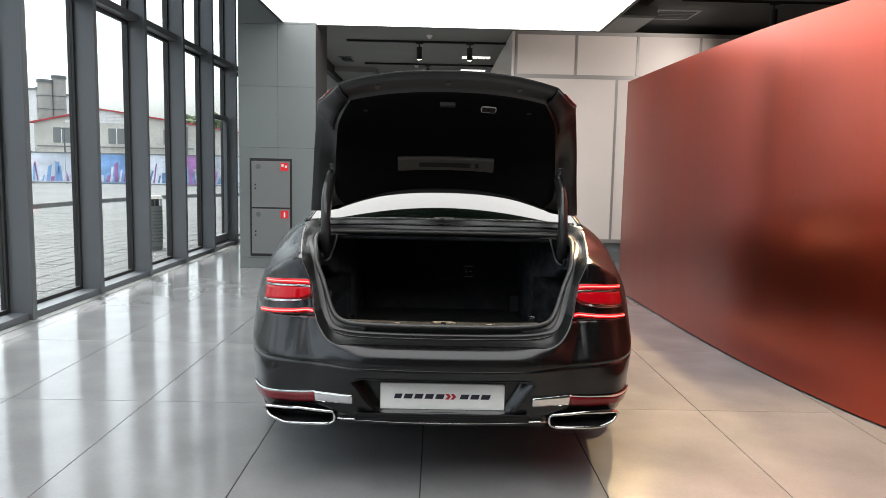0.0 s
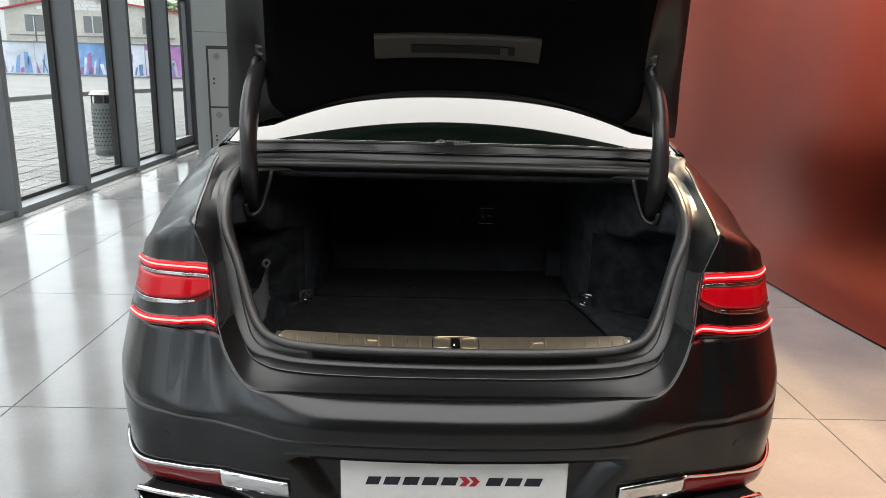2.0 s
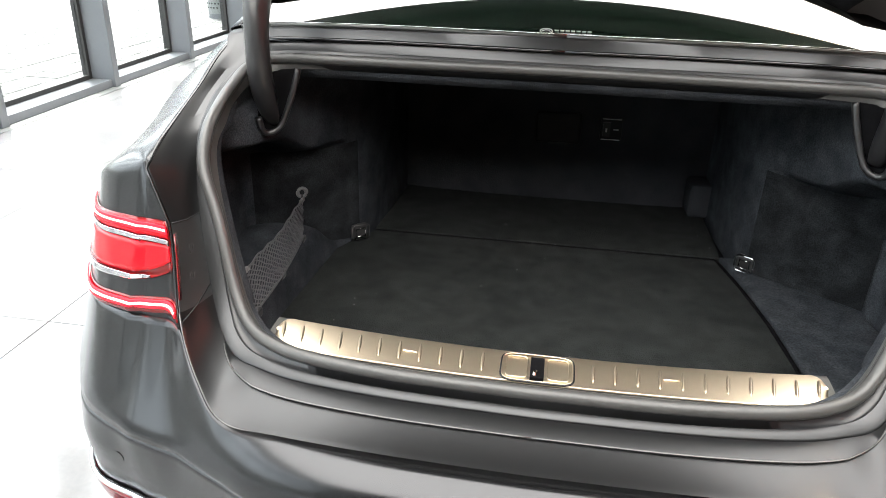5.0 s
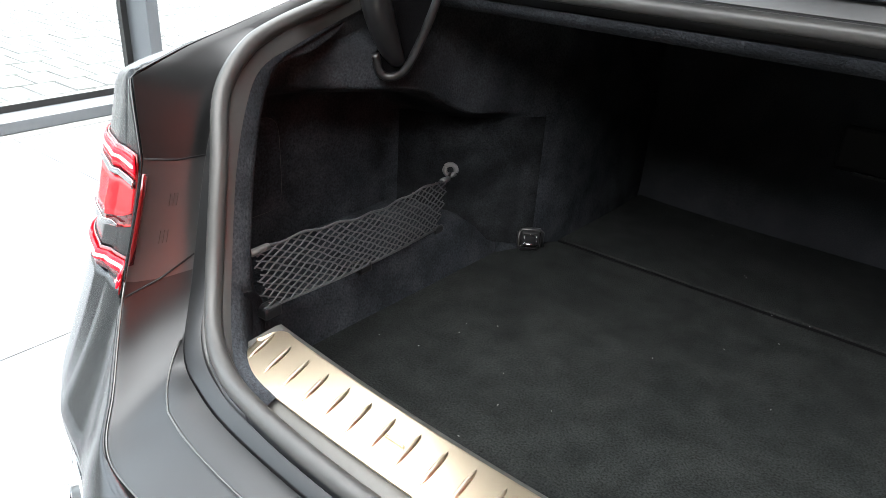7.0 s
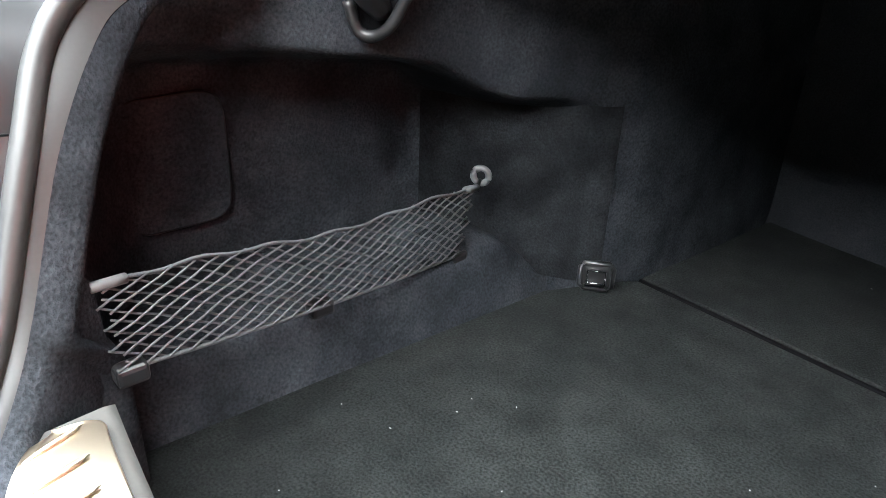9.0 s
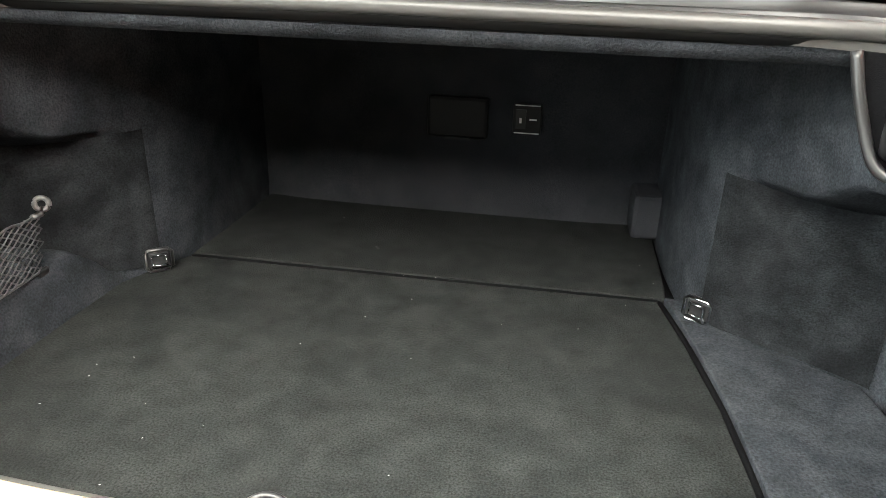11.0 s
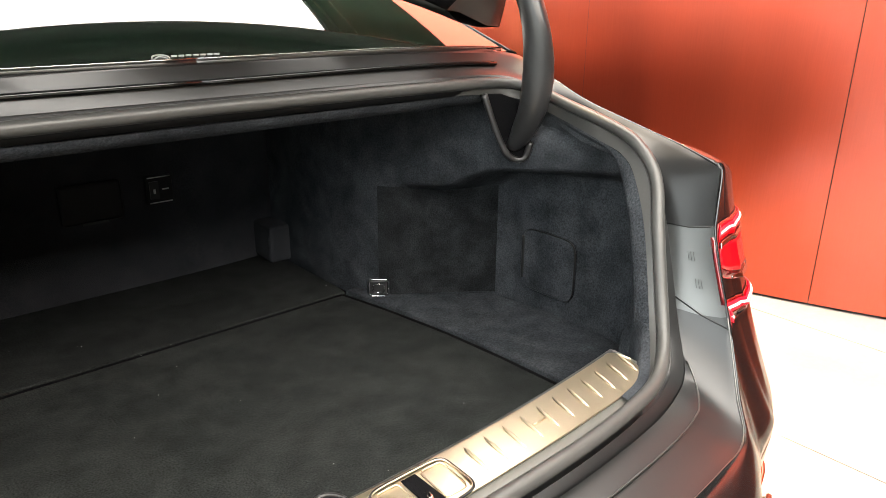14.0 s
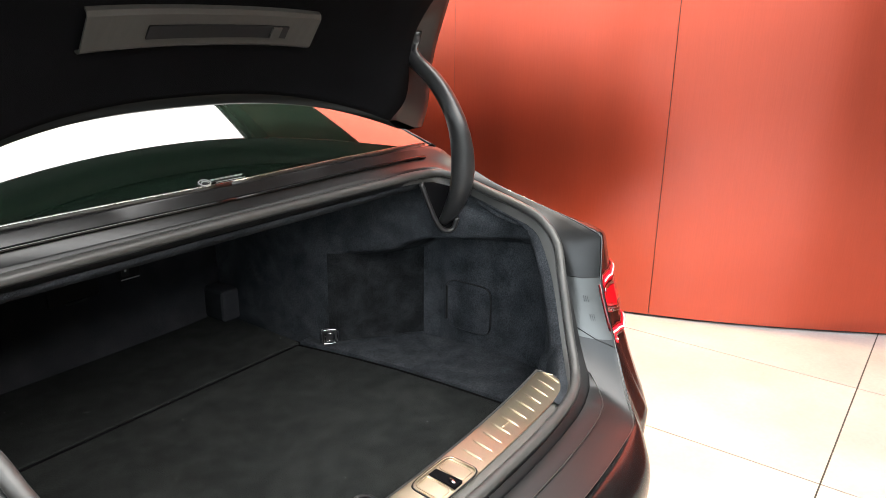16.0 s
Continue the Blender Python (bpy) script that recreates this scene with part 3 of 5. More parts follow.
def shed(x0, x1, y0, y1, h, ridge, xm):
    s = empty("shed", "cream industrial shed with a red-edged low gable roof", "building")
    box("wall", x0, x1, y0, y1, -0.06, h, FACADE, s)
    mesh_object("gable", [(x0, y0, h), (x1, y0, h), (xm, y0, h + ridge), (x0, y1, h), (x1, y1, h), (xm, y1, h + ridge)], [(0, 1, 2), (3, 5, 4), (0, 2, 5, 3), (1, 4, 5, 2), (0, 3, 4, 1)], FACADE, s)
    for xa, xb, za, zb in ((x0 - 0.4, xm, h - 0.2, h + ridge), (xm, x1 + 0.4, h + ridge, h - 0.2)):
        mesh_object("roof_edge", [(xa, y0 - 0.3, za), (xb, y0 - 0.3, zb), (xb, y0 - 0.3, zb + 0.17), (xa, y0 - 0.3, za + 0.17), (xa, y1, za), (xb, y1, zb), (xb, y1, zb + 0.17), (xa, y1, za + 0.17)],
                    [(0, 1, 2, 3), (7, 6, 5, 4), (0, 4, 5, 1), (3, 2, 6, 7), (0, 3, 7, 4), (1, 5, 6, 2)], REDROOF, s)
    n = max(2, int((x1 - x0) / 5))
    for k in range(n):
        xx = x0 + (k + 0.5) * (x1 - x0) / n
        box("wall_rib", xx + 1.75, xx + 1.9, y0 - 0.12, y0 - 0.01, -0.06, h - 0.3, METALGREY, s)
        w = box("window", xx - 1.0, xx + 1.0, y0 - 0.06, y0 - 0.005, 3.6, 5.4, METALGREY, s)
        box("mullion", xx - 0.05, xx + 0.05, y0 - 0.1, y0 - 0.06, 3.6, 5.4, WHITE, w)


shed(-48, -28.4, 84, 104, 6.05, 1.5, -40)
box("pipe", -47.5, -29, 83.6, 83.75, 3.1, 3.25, METALGREY, bpy.data.objects["shed"], "grey pipe along the shed wall")
bm = bmesh.new()
for row in range(4):
    for col in range(9 - 2 * row):
        xx = -40 + (col - (9 - 2 * row) / 2) * 0.95 + (0.2 if row % 2 else 0)
        add_box(bm, xx, xx + 0.88, 83.95, 83.998, 6.0 + 0.36 * row, 6.32 + 0.36 * row, 0.0, None)
tagged(part("block", bm, WHITE, bpy.data.objects["shed"], "white block infill in the gable"), kind="stuff")
flats = empty("apartment_building", "pale four-storey apartment building beyond the hoarding", "building")
box("wall", -96, -69.6, 124, 136, -0.06, 13.6, WHITE, flats)
box("roof", -96.3, -69.3, 123.7, 136.3, 13.6, 13.9, METALGREY, flats)
for row in range(3):
    for col in range(9):
        xx, zz = -95.0 + col * 2.8, 3.2 + row * 3.9
        w = box("window", xx, xx + 1.3, 123.9, 123.99, zz, zz + 1.7, METALGREY, flats, "dark window")
        box("window_frame", xx - 0.12, xx + 1.42, 123.84, 123.9, zz - 0.14, zz - 0.02, WHITE, w)
        box("mullion", xx + 0.6, xx + 0.7, 123.86, 123.9, zz, zz + 1.7, WHITE, w)
tower = empty("silo_tower", "cluster of weathered grey concrete silos", "silo")
for x, y, h, r in ((-67.3, 122, 13.3, 0.9), (-66.0, 120.5, 14.4, 1.15), (-64.2, 121.5, 15.2, 1.05)):
    c = cyl("silo", (x, y, -0.06), (x, y, h), r, CONCRETE, tower, n=24)
    cyl("cap", (x, y, h), (x, y, h + 0.5), r + 0.15, FRAME, c, n=24)
    for k in range(5):
        cyl("hoop", (x, y, 3.4 + 2.2 * k), (x, y, 3.52 + 2.2 * k), r + 0.08, FRAME, c, n=24)
post = empty("street_lamp", "thin grey street lamp post beyond the kerb", "street lamp")
cyl("pole", (-33.2, 62, -0.06), (-33.2, 62, 4.25), 0.09, FRAME, post, r1=0.05)
box("head", -33.6, -32.9, 61.9, 62.1, 4.25, 4.36, FRAME, post, bevel=0.03)


def leafy_tree(x, y, h):
    t = empty("tree", "leafy green tree behind the sheds", "tree", "far trees")
    cyl("trunk", (x, y, -0.06), (x, y, h * 0.5), 0.25, BARK, t, r1=0.12, n=8)
    bm = bmesh.new()
    for k in range(160):
        a, r, z = rng.uniform(0, math.tau), rng.uniform(0, 1) ** 0.5 * h * 0.28, rng.uniform(0.35, 1.0) * h
        rr = r * (1.2 - abs(z / h - 0.62))
        q = bmesh.ops.create_icosphere(bm, subdivisions=1, radius=rng.uniform(0.25, 0.6))["verts"]
        bmesh.ops.transform(bm, matrix=pose(x + rr * math.cos(a), y + rr * math.sin(a), z, rng.uniform(0, 90), rng.uniform(0, 90), 0) @ Matrix.Diagonal((1, 0.8, 0.45, 1)), verts=q)
    part("crown", bm, LEAF, t)


for x, y, h in ((-37.6, 110, 8.8), (-34.8, 112, 9.2), (-40.5, 113, 7.6)):
    leafy_tree(x, y, h)


# ---- the car parked beyond the kerb ----
parked = empty("hatchback_car", "small green and white hatchback parked by the hoarding", "car")


def side_panel(name, outline, y0, y1, mat, label=""):
    """A side outline drawn out across the car."""
    n = len(outline)
    v = [(x, y0, z) for x, z in outline] + [(x, y1, z) for x, z in outline]
    return mesh_object(name, v, [tuple(range(n)), tuple(range(2 * n - 1, n - 1, -1))] + [(i, (i + 1) % n, n + (i + 1) % n, n + i) for i in range(n)], mat, parked, label)


side_panel("lower_body", [(-26.05, .30), (-26.1, .62), (-25.85, .74), (-22.15, .78), (-22.03, .62), (-22.07, .28), (-22.45, .16), (-25.75, .16)], 34.9, 36.5, GREENPAINT, "green lower body")
side_panel("upper_body", [(-25.8, .742), (-25.05, .86), (-24.35, 1.26), (-23.95, 1.34), (-22.85, 1.34), (-22.4, 1.22), (-22.11, .90), (-22.15, .782)], 35.0, 36.4, WHITE, "white upper body and roof")
side_panel("side_window", [(-24.85, .90), (-24.3, 1.22), (-22.95, 1.25), (-22.6, 1.16), (-22.45, .92)], 34.985, 34.998, TRACK, "dark side window")
for x in (-25.15, -22.8):
    for y0, y1 in ((34.86, 35.06), (36.34, 36.54)):
        w = cyl("wheel", (x, y0, 0.24), (x, y1, 0.24), 0.30, TYRE, parked, "black tyre", n=24)
        cyl("rim", (x, y0 - 0.006, 0.24), (x, y0 - 0.001, 0.24), 0.19, METALGREY, w, n=20)
box("tail_lamp", -22.07, -22.02, 34.93, 35.1, .64, .76, REFLECTOR, parked, "red tail lamp")
box("bumper", -22.2, -21.98, 34.95, 36.45, .24, .40, TRACK, parked, "dark rear bumper", bevel=0.03)

# ---- the saloon car ----
car = empty("saloon_car", "matte graphite luxury saloon with open boot lid", "car")

# plan of the body side at bumper height, and the edge where the skin ends at the top, station by station
PLAN = [(0, -.045), (.20, -.038), (.36, -.022), (.45, 0), (.52, .018), (.56, .03), (.60, .04), (.66, .058), (.76, .10), (.83, .21), (.88, .37),
        (.92, .60), (.945, .85), (.955, 1.1), (.96, 1.6), (.962, 2.4), (.96, 3.4), (.95, 4.0), (.94, 4.4), (.90, 4.8), (.75, 5.08), (.45, 5.18), (0, 5.22)]
EDGE_REAR = [(0, -.022, .652), (.20, -.017, .651), (.36, -.004, .648), (.45, .012, .647), (.505, .055, .675), (.55, .103, .75), (.581, .167, .89), (.618, .187, .97),
             (.634, .27, .990), (.654, .38, 1.010), (.672, .50, 1.034), (.683, .63, 1.075)]
EDGE_FRONT = [(.69, .85, 1.12), (.74, 1.1, 1.10), (.81, 1.5, 1.05), (.84, 2.4, 1.0), (.82, 3.4, .985), (.78, 3.9, .98), (.74, 4.4, .95),
              (.65, 4.75, .9), (.48, 4.95, .83), (.25, 5.02, .79), (0, 5.05, .78)]
EDGE = EDGE_REAR + EDGE_FRONT
PER = 8
plan_s = spline(PLAN, (len(PLAN) - 1) * PER + 1)
edge_s = spline(EDGE, (len(EDGE) - 1) * PER + 1)
# the corner above the lamp is sharp
for i in range(6 * PER, 8 * PER + 1):
    k, t = divmod(i / PER, 1.0)
    edge_s[i] = np.array(EDGE[int(k)]) * (1 - t) + np.array(EDGE[int(k) + 1]) * t
WHEELS = (1.12, 4.30)


def at(curve, u):
    i = min(max(int(u * PER), 0), len(curve) - 2)
    t = u * PER - i
    return curve[i] * (1 - t) + curve[i + 1] * t


def low_edge(u):
    x, y = at(plan_s, u)
    z = 0.335 if y < 0.5 else 0.25
    if 0.4 < y < 0.6:
        z = 0.335 - (y - 0.4) / 0.2 * 0.085
    for w in WHEELS:
        if x > 0.8 and abs(y - w) < 0.385:
            z = max(z, 0.35 + math.sqrt(0.385 ** 2 - (y - w) ** 2))
    return z


RIDGE = [(.618, .187, .97), (.712, .225, .949), (.785, .320, .908), (.845, .45, .915), (.87, .60, .93)]
RIDGE_LINE = spline(RIDGE, 33)


def section(u, n=40):
    """Points of the skin from the bottom edge to the top edge at station u."""
    x, y = at(plan_s, u)
    e = at(edge_s, u)
    k = max(0.0, min(1.0, (u - 7) / 4))
    zb = low_edge(u)
    z1 = 0.578 + 0.042 * k
    if u > 16:
        z1 = 0.6
    pts = []
    for z in np.concatenate([np.linspace(zb, 0.565, 9), [max(z1, zb + 0.01)]]) if zb < 0.5 else np.linspace(zb, max(z1, zb + 0.01), 10):
        tuck = 0.035 * max(0, (0.42 - z) / 0.1) ** 1.5 if z < 0.42 else 0.0
        tuck += 0.015 * min(1.0, max(0.0, (0.565 - z) / 0.12)) * step01((u - 3.0) / 5.0)
        s = 1 - tuck / max(0.3, math.hypot(x, y - 1.2))
        belly = 0.04 * min(1.0, max(0.0, (z - 0.43) / 0.135)) * step01((4.6 - u) / 3.2)
        corner = 0.040 * step01((u - 6.5) / 2.0) * step01((10.0 - u) / 2.0) * step01((z - 0.49) / 0.12)
        pts.append(np.array((x * s, (1.2 + (y - 1.2) * s if y < 1.2 else y) - belly + corner, z)))
    p = pts[-1]
    zc = p[2] + (e[2] - p[2]) * (0.45 + 0.22 * k + 0.35 * step01((4.0 - u) / 2.5))
    pull = 0.80 * step01((u - 2.6) / 2.8) * (1 - k)
    c = np.array((p[0] + (e[0] - p[0]) * pull + 0.012 * k, p[1] + (e[1] - p[1]) * pull, zc))
    smooth = [(1 - t) ** 2 * p + 2 * t * (1 - t) * c + t * t * e for t in np.linspace(0, 1, 31)[1:]]
    if 7 < u < 10.8:
        line, r = RIDGE_LINE, min(31.999, (u - 7) * 8)
        q = line[int(r)] * (1 - r % 1) + line[int(r) + 1] * (r % 1)
        w = min(1.0, (10.8 - u) / 1.8)
        m = np.array((p[0] * 0.62 + q[0] * 0.38, p[1] * 0.25 + q[1] * 0.75, p[2] + (q[2] - p[2]) * 0.5))
        ridge = [(1 - t) ** 2 * p + 2 * t * (1 - t) * m + t * t * q for t in np.linspace(0, 1, 21)[1:]]
        mm = (q + e) / 2 + np.array((0, 0, 0.012))
        ridge += [(1 - t) ** 2 * q + 2 * t * (1 - t) * mm + t * t * e for t in np.linspace(0, 1, 11)[1:]]
        smooth = [a * w + b * (1 - w) for a, b in zip(ridge, smooth)]
    return np.array(pts + smooth)


def split_section(u, z_cut=0.742):
    """The section in two: below and above the lamp's lower edge."""
    s = section(u)
    zt = s[-1, 2]
    cut = min(z_cut, zt - 1e-4)
    z = np.maximum.accumulate(s[:, 2] + np.arange(len(s)) * 1e-7)
    low = np.array([[np.interp(h, z, s[:, k]) for k in range(3)] for h in (np.concatenate([np.linspace(z[0], 0.565, 17), np.linspace(0.565, cut, 14)[1:]]) if z[0] < 0.5 and cut > 0.6 else np.linspace(z[0], cut, 30))])
    last = len(s) - 1
    high = [[np.interp(h, np.arange(len(s)), s[:, k]) for k in range(3)] for h in np.linspace(np.interp(cut, z, np.arange(len(s))), last, 24)]
    return low, np.array(high)


def skin(u, z, out=0.0):
    """The point of the skin at station u and height z, moved outwards."""
    s = section(u)
    i = int(np.clip(np.searchsorted(s[:, 2], z) - 1, 0, len(s) - 2))
    t = (z - s[i, 2]) / max(1e-6, s[i + 1, 2] - s[i, 2])
    p = s[i] * (1 - t) + s[i + 1] * t
    if out:
        a, b = at(plan_s, max(u - 0.2, 0)), at(plan_s, u + 0.2)
        d = Vector((b[1] - a[1], a[0] - b[0], 0)).normalized()
        up = Vector(s[i + 1] - s[i]).normalized()
        nrm = Vector((b[0] - a[0], b[1] - a[1], 0)).normalized().cross(up).normalized()
        if nrm.dot(d) < 0:
            nrm = -nrm
        p = p + out * np.array(nrm)
    return p


def both(make):
    """Build a part on both sides of the car."""
    for side in (1, -1):
        make(side)


def flipx(rows, side):
    return np.array(rows, float) * np.array([side, 1, 1])


# bumper skin and side skin
def skin_rows(u0, u1, step=0.125):
    return [section(u) for u in np.arange(u0, u1 + 1e-6, step)]


def step01(v):
    v = min(1.0, max(0.0, v))
    return v * v * (3 - 2 * v)


def recessed(row):
    """Sink the plate recess into the bumper."""
    for p in row:
        half = 0.302 + (p[2] - 0.37) * 0.66
        w = min(1.0, max(0.0, (half - abs(p[0])) / 0.055)) * step01((p[2] - 0.357) / 0.014) * step01((0.522 - p[2]) / 0.014)
        p[1] += w * (0.008 - p[1])
    return row


low_rows = [recessed(split_section(u)[0]) for u in np.concatenate([np.arange(0, 3.25, 0.0625), np.arange(3.25, 11.5 + 1e-6, 0.125)])]
whole = [flipx(r, -1) for r in low_rows[::-1]] + low_rows[1:]
bumper = sheet("rear_bumper", [r[:17] for r in whole], PAINT, car, "matte graphite rear bumper", thick=0.004)
sheet("bumper_upper", [r[16:] for r in whole], PAINT, car, "matte graphite upper bumper skin above the crease", thick=0.004)


def quarter(side):
    sheet("quarter_panel", flipx([split_section(u)[1] for u in np.arange(5.0, 11.5 + 1e-6, 0.125)], side), PAINT, car, thick=0.004, flip=side < 0)
    sheet("body_side", flipx(skin_rows(11.5, 17.5, 0.0625), side), PAINT, car, thick=0.004, flip=side < 0)
    sheet("front_wing", flipx(skin_rows(17.5, 22.0, 0.0625), side), PAINT, car, thick=0.004, flip=side < 0)


both(quarter)

# roof, pillars and glass
RAIL = [(.680, .71, 1.110), (.625, 1.0, 1.235), (.575, 1.35, 1.375), (.55, 1.7, 1.45), (.56, 2.2, 1.478), (.57, 2.8, 1.462), (.60, 3.25, 1.36), (.66, 3.6, 1.2), (.74, 3.95, 1.0)]
rail = spline(RAIL, 73)


def crown(p, lift, n=15, bow=0.0):
    return [(p[0] * math.sin(a), p[1] - bow * (math.cos(a)), p[2] + lift * math.cos(a)) for a in np.linspace(-math.pi / 2, math.pi / 2, n)]


def pane(i):
    """One line across the rear window, an even curve from side to side."""
    p = rail[i]
    return [(p[0] * a, p[1] - glass_bow(i) * (1 - a * a), p[2] + glass_lift(i) * (1 - a * a)) for a in np.linspace(-1, 1, 25)]


def glass_lift(i):
    return 0.011 + 0.027 * min(1, i / 14)


def glass_bow(i):
    return 0.053 - 0.006 * min(1, i / 26)


rear_glass = sheet("rear_window", [pane(i) for i in range(25)], CARGLASS, car, "dark tinted rear window", flip=True)
sheet("roof", [crown(p, 0.045, bow=0.03 if i < 6 else -0.02) for i, p in enumerate(rail[24:44])], PAINT, car, flip=True, thick=0.004)
sheet("windscreen", [crown(p, 0.05, bow=-0.06) for p in rail[43:70]], CARGLASS, car, "dark tinted windscreen", flip=True)
bonnet_edge = [at(edge_s, u) for u in np.linspace(17.1, 22, 30)]
sheet("bonnet", [crown(p, 0.05) for p in bonnet_edge], PAINT, car, flip=True, thick=0.004)


def greenhouse(side):
    low = np.array([at(edge_s, u) for u in np.interp(rail[:, 1], [at(edge_s, k / 8)[1] for k in range(88, 160)], [k / 8 for k in range(88, 160)])])
    rows = [[rail[i] * (1 - t) + low[i] * t + np.array((0.02 * math.sin(t * math.pi), 0, 0)) for t in np.linspace(0, 1, 9)] for i in range(len(rail))]
    sheet("pillar_side", flipx(rows, side), PAINT, car, thick=0.003, flip=side > 0)
    for a, b in ((17, 35), (36, 52), (53, 64)):
        w = [[np.array(rows[i][k]) + np.array((0.006, 0, 0)) for k in range(1, 8)] for i in range(a, b)]
        sheet("side_window", flipx(w, side), CARGLASS, car, "dark tinted side window", flip=side > 0)
    # door mirror
    bm = bmesh.new()
    add_box(bm, 0.93, 1.06, 3.28, 3.40, 1.0, 1.13, 0.03)
    add_box(bm, 0.84, 0.95, 3.31, 3.36, 1.0, 1.03, 0.008)
    bmesh.ops.transform(bm, matrix=Matrix.Diagonal((side, 1, 1, 1)), verts=bm.verts)
    part("door_mirror", bm, PAINT, car)
    # door lines and handles
    for y in (1.78, 2.72, 3.72):
        pts = [skin(u, z, 0.002) for z in np.linspace(0.42, 0.93, 10) for u in [np.interp(y, plan_s[100:150, 1], np.arange(100, 150) / 8)]]
        tube("door_gap", flipx(pts, side), 0.003, BLACK, car, n=6)
    for y in (1.95, 2.9):
        u = np.interp(y, plan_s[100:150, 1], np.arange(100, 150) / 8)
        p = skin(u, 0.82, 0.012) * np.array([side, 1, 1])
        box("door_handle", p[0] - 0.008, p[0] + 0.008, p[1] - 0.1, p[1] + 0.1, 0.808, 0.832, PAINT, car, bevel=0.005)


both(greenhouse)
box("underbody", -0.84, 0.84, 0.55, 4.9, 0.22, 0.30, BLACK, car)
box("boot_pan", -0.70, 0.70, 0.12, 1.4, 0.28, 0.50, BLACK, car)
box("cabin_tub", -0.80, 0.80, 1.45, 4.4, 0.30, 0.74, BLACK, car)
box("parcel_shelf", -0.60, 0.60, 0.80, 1.5, 1.075, 1.09, LINER, car, "dark parcel shelf")
for side in (-1, 1):
    box("rear_headrest", side * 0.36 - 0.13, side * 0.36 + 0.13, 1.52, 1.62, 1.08, 1.28, BLACK, car, bevel=0.04)


# wheels
def wheel(x, y):
    side = 1 if x > 0 else -1
    w = new("wheel")
    w.parent = car
    prof = [(0.23, -0.115), (0.30, -0.122), (0.342, -0.11), (0.352, -0.085), (0.352, 0.085), (0.342, 0.11), (0.30, 0.122), (0.23, 0.115)]
    rows = [[(side * (0.845 + b), y + a * math.cos(t), 0.352 + a * math.sin(t)) for a, b in prof] for t in np.linspace(0, math.tau, 49)]
    sheet("tyre", rows, TYRE, w, "black road tyre", smooth=True)
    bm = bmesh.new()
    add_cyl(bm, (side * 0.93, y, 0.352), (side * 0.95, y, 0.352), 0.07, n=20)
    for k in range(10):
        a = k * math.tau / 10
        m = pose(side * 0.935, y, 0.352) @ Matrix.Rotation(a, 4, "X")
        add_box(bm, -0.012, 0.012, -0.018, 0.018, 0.05, 0.235, 0.004, m)
    part("rim", bm, RIM, w, "multi-spoke alloy rim")
    cyl("brake_disc", (side * 0.82, y, 0.352), (side * 0.84, y, 0.352), 0.19, DARKCHROME, w, n=32)
    cyl("barrel", (side * 0.78, y, 0.352), (side * 0.90, y, 0.352), 0.235, BLACK, w, n=32)


for y in WHEELS:
    for x in (-0.85, 0.85):
        wheel(x, y)


# tail lamps
LAMP_BOW, LAMP_END = 0.007, 9.02
def lens_foot(v):
    """Height of the lens's curved lower edge from its inner end (0) to its outer end (1)."""
    return float(np.interp(v, (0, .15, .3, .5, .75, 1), (.824, .812, .803, .794, .785, .777)))


def lens_band(name, low, high, out, mat, parent, label, side, v0=0.0, v1=1.0, n=40, thick=0.002):
    """A band of the lamp between two heights that change along it."""
    rows = []
    for v in np.linspace(v0, v1, n):
        col = []
        for t in np.linspace(0, 1, 7):
            z = low(v) + (high(v) - low(v)) * t
            u_in = 5.06 + (z - 0.75) / 0.138
            col.append(skin(u_in + (LAMP_END - u_in) * v, z, out))
        rows.append(col)
    return sheet(name, flipx(rows, side), mat, parent, label, thick=thick, flip=side < 0)


def tail_lamp(side):
    def line(a, b):
        return lambda v: a + (b - a) * v + LAMP_BOW * math.sin(math.pi * v)
    lamp = lens_band("tail_lamp", lens_foot, line(.894, .874), 0.0045, DARKRED, car, "red tail lamp cluster with lit light bars", side)
    lens_band("red_lens", line(.867, .853), line(.892, .872), 0.0075, REDLENS, lamp, "glossy red lens over the light bar", side, .01, .99)
    lens_band("red_lens", lambda v: lens_foot(v) + .0125, line(.856, .843), 0.0075, REDLENS, lamp, "glossy red lens block", side, .02, .98)
    lens_band("chrome_strip", line(.858, .845), line(.8655, .8515), 0.0095, LAMPSTRIP, lamp, "satin chrome strip", side, .0, .99)
    lens_band("chrome_strip", lambda v: lens_foot(v) + .001, lambda v: lens_foot(v) + .002 + .0085 * max(0.0, math.sin(math.pi * min(.9, 1.3 * (v - .32)))) ** .6, 0.0095, LAMPSTRIP, lamp, "satin chrome wedge under the lens", side, .33, .99)
    low = lens_band("tail_lamp", line(.752, .724), line(.776, .748), 0.0045, DARKRED, car, "slim lower tail lamp strip with lit bar", side)
    for host, za, zb, r in ((lamp, .880, .8645, .0019), (low, .765, .737, .0023)):
        lens_band("light_guide", line(za - .0065, zb - .0065), line(za + .007, zb + .007), 0.0086, LAMPGLOW, host, "red glowing guide behind the light bar", side, .005, .99)
        pts = []
        for v in np.linspace(.015, .985, 40):
            z = line(za, zb)(v)
            u_in = 5.06 + (z - 0.75) / 0.138
            pts.append(skin(u_in + (LAMP_END - u_in) * v, z, 0.0112))
        tube("light_bar", flipx(pts, side), r, LAMPLINE, host, "lit red light bar", n=8)


both(tail_lamp)


